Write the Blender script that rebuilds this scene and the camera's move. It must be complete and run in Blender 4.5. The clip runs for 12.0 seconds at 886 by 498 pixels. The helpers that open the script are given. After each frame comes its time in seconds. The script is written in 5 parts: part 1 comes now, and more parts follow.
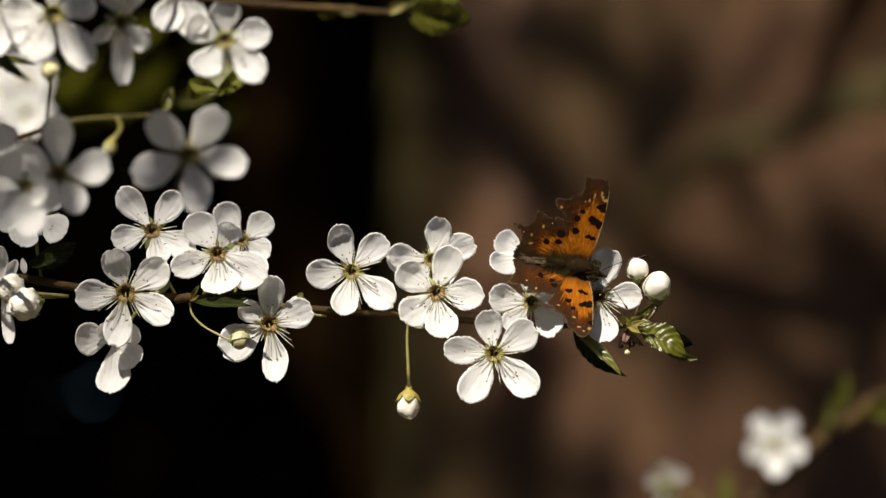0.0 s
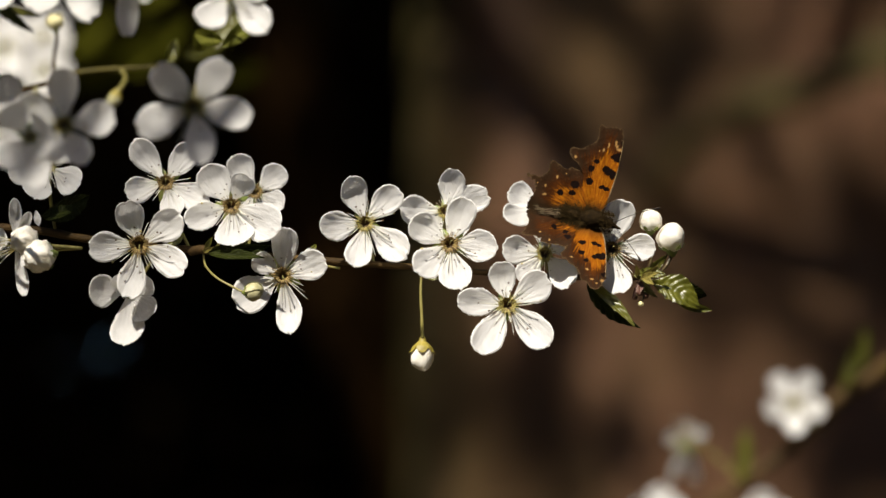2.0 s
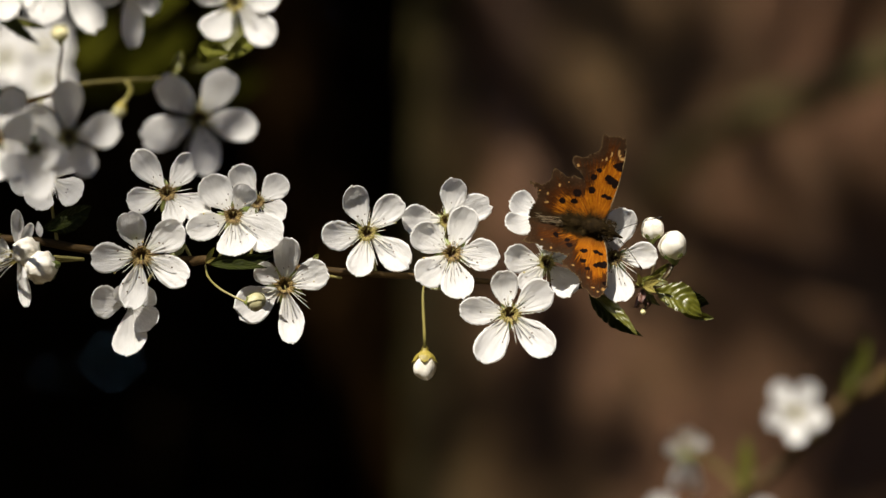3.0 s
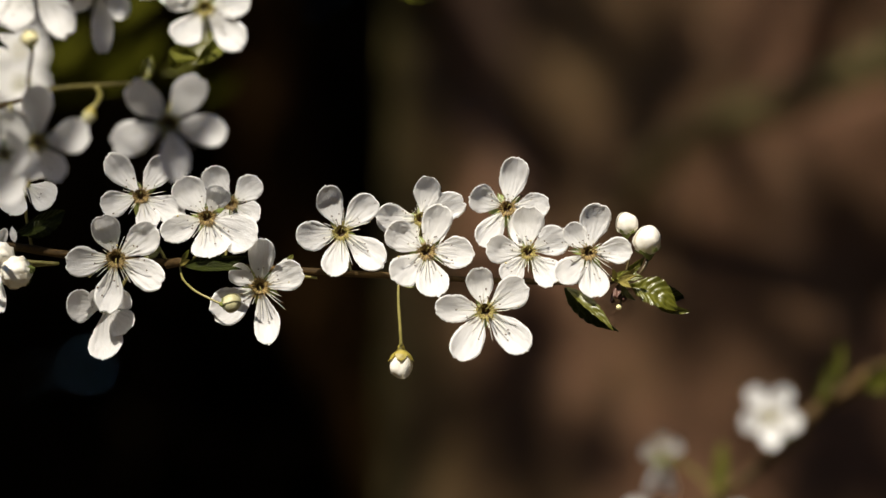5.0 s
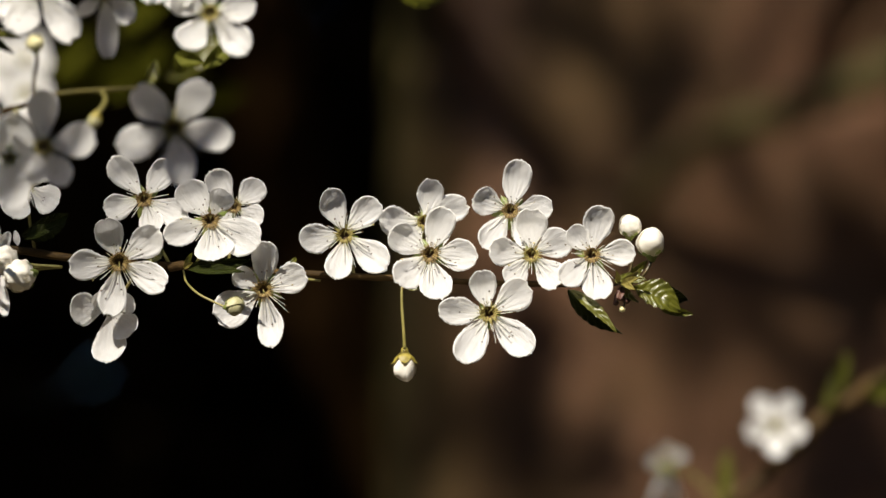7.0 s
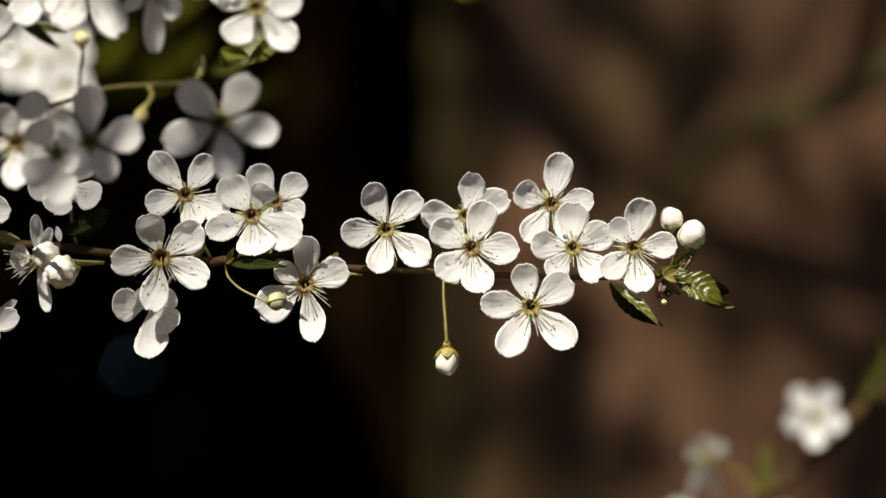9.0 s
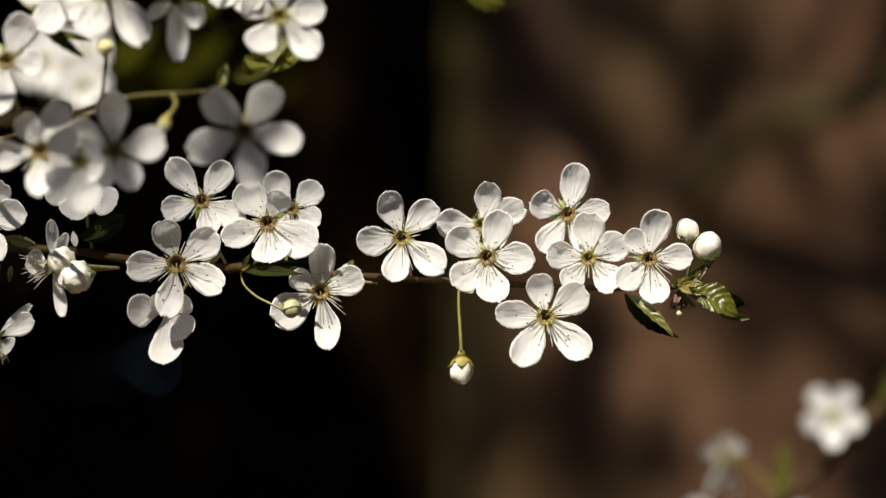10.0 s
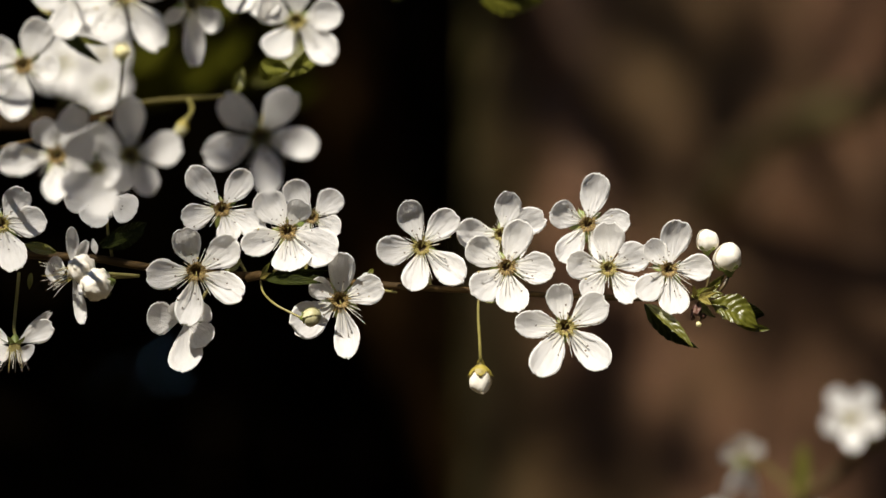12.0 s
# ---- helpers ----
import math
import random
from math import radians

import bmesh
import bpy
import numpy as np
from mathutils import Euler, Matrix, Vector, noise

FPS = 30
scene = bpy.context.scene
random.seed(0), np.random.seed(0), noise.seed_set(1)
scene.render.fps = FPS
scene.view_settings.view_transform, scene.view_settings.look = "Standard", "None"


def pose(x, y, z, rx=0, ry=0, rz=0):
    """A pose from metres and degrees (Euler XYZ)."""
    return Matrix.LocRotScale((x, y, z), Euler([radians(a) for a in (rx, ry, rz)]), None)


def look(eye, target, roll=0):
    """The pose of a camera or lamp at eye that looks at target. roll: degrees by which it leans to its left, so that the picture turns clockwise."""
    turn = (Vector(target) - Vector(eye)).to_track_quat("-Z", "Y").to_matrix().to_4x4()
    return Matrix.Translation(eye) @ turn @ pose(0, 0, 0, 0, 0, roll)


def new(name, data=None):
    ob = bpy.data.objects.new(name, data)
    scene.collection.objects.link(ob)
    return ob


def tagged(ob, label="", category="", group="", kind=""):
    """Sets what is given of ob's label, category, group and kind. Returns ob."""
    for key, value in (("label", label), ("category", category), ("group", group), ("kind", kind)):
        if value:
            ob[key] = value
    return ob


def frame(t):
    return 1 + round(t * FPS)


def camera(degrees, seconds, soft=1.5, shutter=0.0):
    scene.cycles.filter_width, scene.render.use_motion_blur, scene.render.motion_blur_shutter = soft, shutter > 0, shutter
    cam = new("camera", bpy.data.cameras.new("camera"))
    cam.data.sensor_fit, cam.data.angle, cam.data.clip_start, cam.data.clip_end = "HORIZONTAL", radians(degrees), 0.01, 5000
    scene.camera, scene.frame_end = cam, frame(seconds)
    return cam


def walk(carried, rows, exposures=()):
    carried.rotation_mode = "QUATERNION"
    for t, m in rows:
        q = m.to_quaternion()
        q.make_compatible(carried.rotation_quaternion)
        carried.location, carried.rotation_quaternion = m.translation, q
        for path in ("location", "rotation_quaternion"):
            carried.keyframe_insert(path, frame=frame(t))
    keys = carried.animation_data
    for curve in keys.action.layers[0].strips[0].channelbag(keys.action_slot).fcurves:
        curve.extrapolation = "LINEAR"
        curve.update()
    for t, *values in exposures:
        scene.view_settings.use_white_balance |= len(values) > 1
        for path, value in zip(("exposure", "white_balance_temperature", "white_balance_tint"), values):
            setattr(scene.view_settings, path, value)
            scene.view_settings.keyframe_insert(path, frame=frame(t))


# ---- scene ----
# Plum blossom close up, a comma butterfly on it, an old trunk and dark woods behind.
MM = 0.001
REACH = 1.15                      # from the lens to the sharp plane
VIEW = pose(0, 0, 1.45, 6, 0, 0)  # the lens stands here and looks slightly upwards

cam = camera(12, 12.0)
cam.data.dof.use_dof = True
cam.data.dof.focus_distance = REACH - 0.006
cam.data.dof.aperture_fstop = 8.5

# seconds, turn to the left, tilt upwards (degrees)
PAN = [
    (0, 0.035, 0.330),
    (0.5, 0.000, 0.000),
    (1, -0.106, -0.365),
    (1.5, 0.047, -0.306),
    (2, 0.294, -0.247),
    (2.5, 0.436, -0.176),
    (3, 0.306, -0.118),
    (3.5, 0.000, -0.082),
    (3.7, -0.010, -0.092),
    (5.3, -0.030, -0.030),
    (5.5, 0.000, 0.000),
    (6, 0.000, 0.000),
    (6.5, 0.012, 0.000),
    (7, 0.035, 0.059),
    (7.2, 0.000, 0.009),
    (8.8, 0.465, -0.028),
    (9, 0.565, -0.058),
    (9.5, 0.730, -0.035),
    (10, 0.812, -0.058),
    (10.5, 0.965, 0.000),
    (11, 1.082, 0.071),
    (11.5, 1.141, 0.047),
    (12, 1.071, -0.035),
]
walk(cam, [(t, VIEW @ pose(0, 0, 0, 90 + tilt, 0, turn)) for t, turn, tilt in PAN])

# ---- light ----
SUN_TO = Vector((-0.28, -0.62, 0.74)).normalized()
sun_data = bpy.data.lights.new("sun", "SUN")
sun_data.energy, sun_data.angle, sun_data.color = 5.0, radians(0.5), (1.0, 0.925, 0.815)
sun = new("sun", sun_data)
sun.matrix_world = look(SUN_TO * 20, (0, 0, 0))
world = bpy.data.worlds.new("sky")
world.use_nodes = True
scene.world = world
wn = world.node_tree
sky = wn.nodes.new("ShaderNodeTexSky")
sky.sky_type, sky.sun_disc = "NISHITA", False
sky.altitude, sky.dust_density, sky.ozone_density = 2500, 0.0, 4.0
sky.sun_elevation = math.asin(SUN_TO.z)
sky.sun_rotation = math.atan2(SUN_TO.x, SUN_TO.y)
wn.links.new(sky.outputs[0], wn.nodes["Background"].inputs[0])
wn.nodes["Background"].inputs[1].default_value = 0.07
scene.view_settings.exposure = 0.88

# ---- materials ----


def nodes_of(name):
    m = bpy.data.materials.new(name)
    m.use_nodes = True
    n = m.node_tree.nodes
    return m, n, m.node_tree.links, n["Principled BSDF"], n["Material Output"]


def noise_node(n, l, scale, detail=4.0, stretch=None, coords="Object"):
    tc = n.new("ShaderNodeTexCoord")
    tex = n.new("ShaderNodeTexNoise")
    tex.inputs["Scale"].default_value, tex.inputs["Detail"].default_value = scale, detail
    if stretch:
        mp = n.new("ShaderNodeMapping")
        mp.inputs["Scale"].default_value = stretch
        l.new(tc.outputs[coords], mp.inputs[0])
        l.new(mp.outputs[0], tex.inputs[0])
    else:
        l.new(tc.outputs[coords], tex.inputs[0])
    return tex


def ramp_node(n, l, source, stops):
    r = n.new("ShaderNodeValToRGB")
    e = r.color_ramp.elements
    e[0].position, e[0].color = stops[0][0], (*stops[0][1], 1)
    e[1].position, e[1].color = stops[-1][0], (*stops[-1][1], 1)
    for p, c in stops[1:-1]:
        e.new(p).color = (*c, 1)
    l.new(source, r.inputs[0])
    return r


def surface(name, stops, scale, rough=0.6, bump=0.3, fine=None, stretch=None, through_light=0.0, tint=None,
            coords="Object", spec=0.5, bump_size=0.001):
    """A material of two scales of noise, with relief; through_light: the share of light let through a thin sheet."""
    m, n, l, p, out = nodes_of(name)
    a = noise_node(n, l, scale, 5, stretch, coords)
    b = noise_node(n, l, fine or scale * 7, 6, stretch, coords)
    mix = n.new("ShaderNodeMath")
    mix.operation = "MULTIPLY_ADD"
    mix.inputs[1].default_value = 0.35
    l.new(b.outputs[0], mix.inputs[0])
    scaled = n.new("ShaderNodeMath")
    scaled.operation = "MULTIPLY"
    scaled.inputs[1].default_value = 0.65
    l.new(a.outputs[0], scaled.inputs[0])
    l.new(scaled.outputs[0], mix.inputs[2])
    r = ramp_node(n, l, mix.outputs[0], stops)
    l.new(r.outputs[0], p.inputs["Base Color"])
    p.inputs["Roughness"].default_value = rough
    p.inputs["Specular IOR Level"].default_value = spec
    bp = n.new("ShaderNodeBump")
    bp.inputs["Strength"].default_value, bp.inputs["Distance"].default_value = bump, bump_size
    l.new(mix.outputs[0], bp.inputs["Height"])
    l.new(bp.outputs[0], p.inputs["Normal"])
    if through_light:
        tr = n.new("ShaderNodeBsdfTranslucent")
        if tint:
            tr.inputs[0].default_value = (*tint, 1)
        else:
            l.new(r.outputs[0], tr.inputs[0])
        l.new(bp.outputs[0], tr.inputs["Normal"])
        mx = n.new("ShaderNodeMixShader")
        mx.inputs[0].default_value = through_light
        l.new(p.outputs[0], mx.inputs[1])
        l.new(tr.outputs[0], mx.inputs[2])
        l.new(mx.outputs[0], out.inputs["Surface"])
    return m


PETAL = surface("petal", [(0.3, (0.76, 0.75, 0.72)), (0.5, (0.85, 0.84, 0.82)), (0.75, (0.89, 0.885, 0.87))], 2.2, 0.55, 0.45,
                fine=9, stretch=(6, 1, 1), through_light=0.5, tint=(0.96, 0.94, 0.89), coords="Generated", spec=0.3, bump_size=0.0006)
FILAMENT = surface("filament", [(0.3, (0.86, 0.84, 0.74)), (0.7, (0.92, 0.9, 0.84))], 500, 0.5, 0.1, through_light=0.5)
FILAMENT_ROOT = surface("filament_root", [(0.3, (0.26, 0.17, 0.055)), (0.7, (0.46, 0.35, 0.13))], 500, 0.6, 0.1, through_light=0.2)
FILAMENT_ROOT_GREEN = surface("filament_root_green", [(0.3, (0.29, 0.235, 0.055)), (0.7, (0.50, 0.42, 0.15))], 500, 0.6, 0.1, through_light=0.2)
ANTHER = surface("anther", [(0.3, (0.05, 0.028, 0.012)), (0.7, (0.16, 0.09, 0.035))], 900, 0.7, 0.2)
POLLEN = surface("pollen", [(0.3, (0.50, 0.40, 0.13)), (0.7, (0.66, 0.56, 0.24))], 900, 0.7, 0.2)
CUP = surface("flower_cup", [(0.3, (0.17, 0.15, 0.035)), (0.6, (0.28, 0.24, 0.07)), (0.8, (0.21, 0.13, 0.045))], 350, 0.5, 0.3)
RUST = surface("flower_cup_rust", [(0.3, (0.08, 0.042, 0.013)), (0.6, (0.16, 0.10, 0.034)), (0.8, (0.11, 0.055, 0.018))], 350, 0.5, 0.3)
CUP_DEEP = surface("flower_throat", [(0.3, (0.05, 0.026, 0.008)), (0.7, (0.15, 0.085, 0.024))], 500, 0.6, 0.3)
SEPAL = surface("sepal", [(0.3, (0.10, 0.14, 0.03)), (0.6, (0.22, 0.26, 0.06)), (0.8, (0.30, 0.20, 0.07))], 250, 0.5, 0.3, through_light=0.2)
PEDICEL = surface("pedicel", [(0.3, (0.11, 0.10, 0.025)), (0.6, (0.22, 0.19, 0.05)), (0.8, (0.17, 0.09, 0.035))], 160, 0.45, 0.2)
BARK = surface("twig_bark", [(0.3, (0.014, 0.009, 0.003)), (0.5, (0.042, 0.024, 0.007)), (0.7, (0.11, 0.066, 0.02))], 120, 0.7, 0.8, spec=0.15,
               stretch=(0.4, 1.5, 1.5))
PEDICEL_DARK = surface("pedicel_dark", [(0.3, (0.028, 0.018, 0.006)), (0.7, (0.085, 0.06, 0.018))], 160, 0.45, 0.2)
GREENWOOD = surface("green_twig", [(0.3, (0.032, 0.027, 0.004)), (0.7, (0.08, 0.065, 0.010))], 120, 0.6, 0.3, spec=0.15)
LEAF = surface("leaf", [(0.3, (0.05, 0.054, 0.006)), (0.55, (0.10, 0.10, 0.010)), (0.75, (0.16, 0.15, 0.02))], 3.0, 0.34, 0.2, fine=14,
               stretch=(3, 1, 1), through_light=0.2, tint=(0.20, 0.20, 0.015), coords="Generated", bump_size=0.0008, spec=0.6)
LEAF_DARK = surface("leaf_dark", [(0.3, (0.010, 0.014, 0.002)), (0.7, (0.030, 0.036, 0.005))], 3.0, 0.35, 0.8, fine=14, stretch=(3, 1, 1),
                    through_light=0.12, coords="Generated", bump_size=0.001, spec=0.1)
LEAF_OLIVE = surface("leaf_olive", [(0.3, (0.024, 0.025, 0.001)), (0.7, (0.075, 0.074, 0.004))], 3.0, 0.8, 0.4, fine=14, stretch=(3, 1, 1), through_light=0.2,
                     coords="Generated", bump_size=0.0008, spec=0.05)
LEAF_YOUNG = surface("leaf_young", [(0.3, (0.06, 0.068, 0.006)), (0.7, (0.17, 0.17, 0.02))], 3.0, 0.6, 0.4, fine=14, stretch=(3, 1, 1), through_light=0.35,
                     coords="Generated", bump_size=0.0008, spec=0.15)
BRACT = surface("bract", [(0.3, (0.11, 0.085, 0.015)), (0.7, (0.26, 0.22, 0.05))], 300, 0.5, 0.4, through_light=0.2)
SCALE = surface("bud_scale", [(0.3, (0.035, 0.012, 0.007)), (0.7, (0.13, 0.05, 0.028))], 300, 0.55, 0.4)
BUDWHITE = surface("bud_white", [(0.3, (0.70, 0.63, 0.48)), (0.5, (0.84, 0.80, 0.70)), (0.7, (0.86, 0.84, 0.77))], 260, 0.5, 0.25, through_light=0.25)
HAIR = surface("fur_hair", [(0.3, (0.011, 0.007, 0.0025)), (0.7, (0.058, 0.037, 0.012))], 900, 0.9, 0.1, spec=0.05)
HAIR_PALE = surface("fur_hair_pale", [(0.3, (0.07, 0.048, 0.024)), (0.7, (0.21, 0.16, 0.10))], 900, 0.8, 0.1, spec=0.1)
COSTA = surface("wing_costa", [(0.38, (0.05, 0.028, 0.012)), (0.62, (0.34, 0.24, 0.12))], 1500, 0.6, 0.2, spec=0.1)
BUDGREEN = surface("bud_green", [(0.3, (0.34, 0.32, 0.14)), (0.7, (0.60, 0.56, 0.36))], 150, 0.5, 0.2, through_light=0.2)
BUDCREAM = surface("bud_cream", [(0.3, (0.62, 0.56, 0.26)), (0.7, (0.80, 0.74, 0.44))], 150, 0.5, 0.2, through_light=0.2)
BODY = surface("insect_fur", [(0.3, (0.006, 0.004, 0.002)), (0.6, (0.018, 0.011, 0.004)), (0.8, (0.06, 0.036, 0.011))], 700, 0.95, 1.0, fine=4000, spec=0.05,
               bump_size=0.0004)
CAP_GREEN = surface("bud_cup", [(0.3, (0.17, 0.135, 0.02)), (0.6, (0.36, 0.29, 0.05)), (0.8, (0.30, 0.20, 0.055))], 300, 0.5, 0.3, through_light=0.25)
CHITIN = surface("chitin", [(0.3, (0.008, 0.005, 0.003)), (0.7, (0.025, 0.015, 0.008))], 900, 0.6, 0.2, spec=0.15)


def trunk_material():
    m, n, l, p, out = nodes_of("old_bark")
    a = noise_node(n, l, 5.0, 6, (1.6, 1.6, 0.5))
    b = noise_node(n, l, 38.0, 8, (1, 1, 0.35))
    c = noise_node(n, l, 3.1, 4)
    bark = ramp_node(n, l, a.outputs[0], [(0.3, (0.13, 0.065, 0.033)), (0.5, (0.183, 0.094, 0.050)), (0.7, (0.23, 0.138, 0.090))])
    fine = ramp_node(n, l, b.outputs[0], [(0.3, (0.45, 0.45, 0.45)), (0.7, (1, 1, 1))])
    mul = n.new("ShaderNodeMixRGB")
    mul.blend_type = "MULTIPLY"
    mul.inputs[0].default_value = 0.8
    l.new(bark.outputs[0], mul.inputs[1])
    l.new(fine.outputs[0], mul.inputs[2])
    moss = ramp_node(n, l, c.outputs[0], [(0.52, (0, 0, 0)), (0.72, (0.4, 0.4, 0.4))])
    mx = n.new("ShaderNodeMixRGB")
    mx.inputs[2].default_value = (0.085, 0.085, 0.02, 1)
    l.new(moss.outputs[0], mx.inputs[0])
    l.new(mul.outputs[0], mx.inputs[1])
    # olive growth on the left side, darkened to put shade on the sunlit flank
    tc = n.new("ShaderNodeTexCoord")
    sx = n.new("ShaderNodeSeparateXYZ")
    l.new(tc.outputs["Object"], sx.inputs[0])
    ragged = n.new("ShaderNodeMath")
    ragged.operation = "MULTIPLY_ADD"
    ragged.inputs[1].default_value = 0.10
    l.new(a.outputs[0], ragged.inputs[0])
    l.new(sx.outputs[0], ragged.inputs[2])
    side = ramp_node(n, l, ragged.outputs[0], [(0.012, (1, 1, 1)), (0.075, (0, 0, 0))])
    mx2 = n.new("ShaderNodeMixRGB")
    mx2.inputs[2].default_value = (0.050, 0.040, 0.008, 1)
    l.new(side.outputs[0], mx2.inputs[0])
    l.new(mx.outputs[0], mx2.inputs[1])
    l.new(mx2.outputs[0], p.inputs["Base Color"])
    p.inputs["Roughness"].default_value = 0.9
    p.inputs["Specular IOR Level"].default_value = 0.2
    bp = n.new("ShaderNodeBump")
    bp.inputs["Strength"].default_value, bp.inputs["Distance"].default_value = 0.8, 0.012
    l.new(b.outputs[0], bp.inputs["Height"])
    l.new(bp.outputs[0], p.inputs["Normal"])
    return m


TRUNK = trunk_material()
MOSS = surface("moss", [(0.3, (0.085, 0.066, 0.02)), (0.6, (0.155, 0.122, 0.04)), (0.8, (0.2, 0.155, 0.07))], 14, 0.95, 0.8, fine=120, bump_size=0.006)
# near-black copy of bark, with the deep shade put into the colour
SHADE_BARK = surface("bark_in_shade", [(0.3, (0.014, 0.007, 0.002)), (0.7, (0.034, 0.016, 0.004))], 9, 0.9, 0.7, fine=70, stretch=(1, 1, 0.35), spec=0.05, bump_size=0.006)
# darker than real needles: the woods' deep shade is put into this colour
WOODS = surface("shaded_needles", [(0.3, (0.004, 0.0026, 0.0010)), (0.7, (0.011, 0.007, 0.0026))], 1.5, 0.9, 0.3, bump_size=0.01, spec=0.03)
GROUND = surface("forest_floor", [(0.3, (0.03, 0.02, 0.012)), (0.5, (0.06, 0.045, 0.025)), (0.7, (0.045, 0.05, 0.018))], 0.8, 0.95, 0.8, fine=30, bump_size=0.02)


def wing_material(name, spots, pale, warm, band, hairy):
    """Orange wing: dark frayed margin (the sheet's own coordinates run from margin to middle), dark spots, pale lunules."""
    m, n, l, p, out = nodes_of(name)
    tc = n.new("ShaderNodeTexCoord")
    warp = n.new("ShaderNodeTexNoise")
    warp.inputs["Scale"].default_value, warp.inputs["Detail"].default_value = 700, 4
    l.new(tc.outputs["Object"], warp.inputs[0])
    off = n.new("ShaderNodeVectorMath")
    off.operation = "MULTIPLY_ADD"
    off.inputs[1].default_value = (0.0011, 0.0, 0.0011)
    off.inputs[2].default_value = (-0.00055, 0, -0.00055)
    l.new(warp.outputs["Color"], off.inputs[0])
    place = n.new("ShaderNodeVectorMath")
    l.new(tc.outputs["Object"], place.inputs[0])
    l.new(off.outputs[0], place.inputs[1])
    sep = n.new("ShaderNodeSeparateXYZ")
    l.new(tc.outputs["UV"], sep.inputs[0])
    # streaks and veins fan out from the wing's root
    at = n.new("ShaderNodeSeparateXYZ")
    l.new(tc.outputs["Object"], at.inputs[0])
    fan = n.new("ShaderNodeMath")
    fan.operation = "ARCTAN2"
    l.new(at.outputs[2], fan.inputs[0])
    l.new(at.outputs[0], fan.inputs[1])
    far = n.new("ShaderNodeVectorMath")
    far.operation = "LENGTH"
    l.new(tc.outputs["Object"], far.inputs[0])
    ray = n.new("ShaderNodeCombineXYZ")
    l.new(fan.outputs[0], ray.inputs[0])
    l.new(far.outputs["Value"], ray.inputs[1])

    def streaks(across, along, detail):
        mp = n.new("ShaderNodeMapping")
        mp.inputs["Scale"].default_value = (across, along, 1)
        tex = n.new("ShaderNodeTexNoise")
        tex.inputs["Scale"].default_value, tex.inputs["Detail"].default_value = 1.0, detail
        l.new(ray.outputs[0], mp.inputs[0])
        l.new(mp.outputs[0], tex.inputs[0])
        return tex

    streak = streaks(26, 330, 5)
    base = ramp_node(n, l, streak.outputs[0], [(0.3, (warm[0] * 0.68, warm[1] * 0.58, warm[2])), (0.48, (warm[0] * 0.85, warm[1] * 0.8, warm[2])), (0.7, (warm[0] * 1.3, warm[1] * 1.5, warm[2] * 1.6))])

    def spot_field(list_of_spots, edge):
        best = None
        for x, z, rx, rz in list_of_spots:
            mp = n.new("ShaderNodeMapping")
            mp.inputs["Location"].default_value = (-x / rx, 0, -z / rz)
            mp.inputs["Scale"].default_value = (1000 / rx, 0, 1000 / rz)
            l.new(place.outputs[0], mp.inputs[0])
            ln = n.new("ShaderNodeVectorMath")
            ln.operation = "LENGTH"
            l.new(mp.outputs[0], ln.inputs[0])
            if best is None:
                best = ln.outputs["Value"]
            else:
                mn = n.new("ShaderNodeMath")
                mn.operation = "MINIMUM"
                l.new(best, mn.inputs[0])
                l.new(ln.outputs["Value"], mn.inputs[1])
                best = mn.outputs[0]
        rg = n.new("ShaderNodeMapRange")
        rg.inputs["From Min"].default_value, rg.inputs["From Max"].default_value = 1 - edge, 1 + edge
        rg.inputs["To Min"].default_value, rg.inputs["To Max"].default_value = 1, 0
        l.new(best, rg.inputs["Value"])
        return rg.outputs[0]

    def over(below, colour, factor):
        mx = n.new("ShaderNodeMixRGB")
        mx.inputs[2].default_value = (*colour, 1)
        l.new(below, mx.inputs[1])
        l.new(factor, mx.inputs[0])
        return mx.outputs[0]

    grain = noise_node(n, l, 1700, 5)
    fray = streaks(40, 260, 4)
    edge = n.new("ShaderNodeMath")
    edge.operation = "MULTIPLY_ADD"
    edge.inputs[1].default_value, edge.inputs[2].default_value = 1.1, -0.57
    l.new(fray.outputs[0], edge.inputs[0])
    add = n.new("ShaderNodeMath")
    l.new(edge.outputs[0], add.inputs[0])
    l.new(sep.outputs[0], add.inputs[1])
    margin = ramp_node(n, l, add.outputs[0], [(band * 0.55, (1, 1, 1)), (band * 0.8, (0.92, 0.92, 0.92)), (band * 1.05, (0, 0, 0))])
    root = ramp_node(n, l, sep.outputs[1], [(hairy * 0.4, (0.95, 0.95, 0.95)), (hairy, (0, 0, 0))])
    rim = ramp_node(n, l, add.outputs[0], [(band * 0.2, (1, 1, 1)), (band * 0.6, (0, 0, 0))])
    colour = over(base.outputs[0], (0.046, 0.014, 0.0035), margin.outputs[0])
    colour = over(colour, (0.030, 0.015, 0.007), rim.outputs[0])
    # pale scales sprinkled over the dark margin
    dust = ramp_node(n, l, grain.outputs[0], [(0.60, (0, 0, 0)), (0.72, (0.22, 0.22, 0.22))])
    dusty = n.new("ShaderNodeMath")
    dusty.operation = "MULTIPLY"
    l.new(dust.outputs[0], dusty.inputs[0])
    l.new(margin.outputs[0], dusty.inputs[1])
    colour = over(colour, (0.15, 0.085, 0.035), dusty.outputs[0])
    fringe = ramp_node(n, l, sep.outputs[0], [(0.0, (0.9, 0.9, 0.9)), (0.05, (0, 0, 0))])
    colour = over(colour, (0.10, 0.062, 0.03), fringe.outputs[0])
    colour = over(colour, (0.022, 0.013, 0.006), root.outputs[0])
    colour = over(colour, (0.008, 0.004, 0.003), spot_field(spots, 0.14))
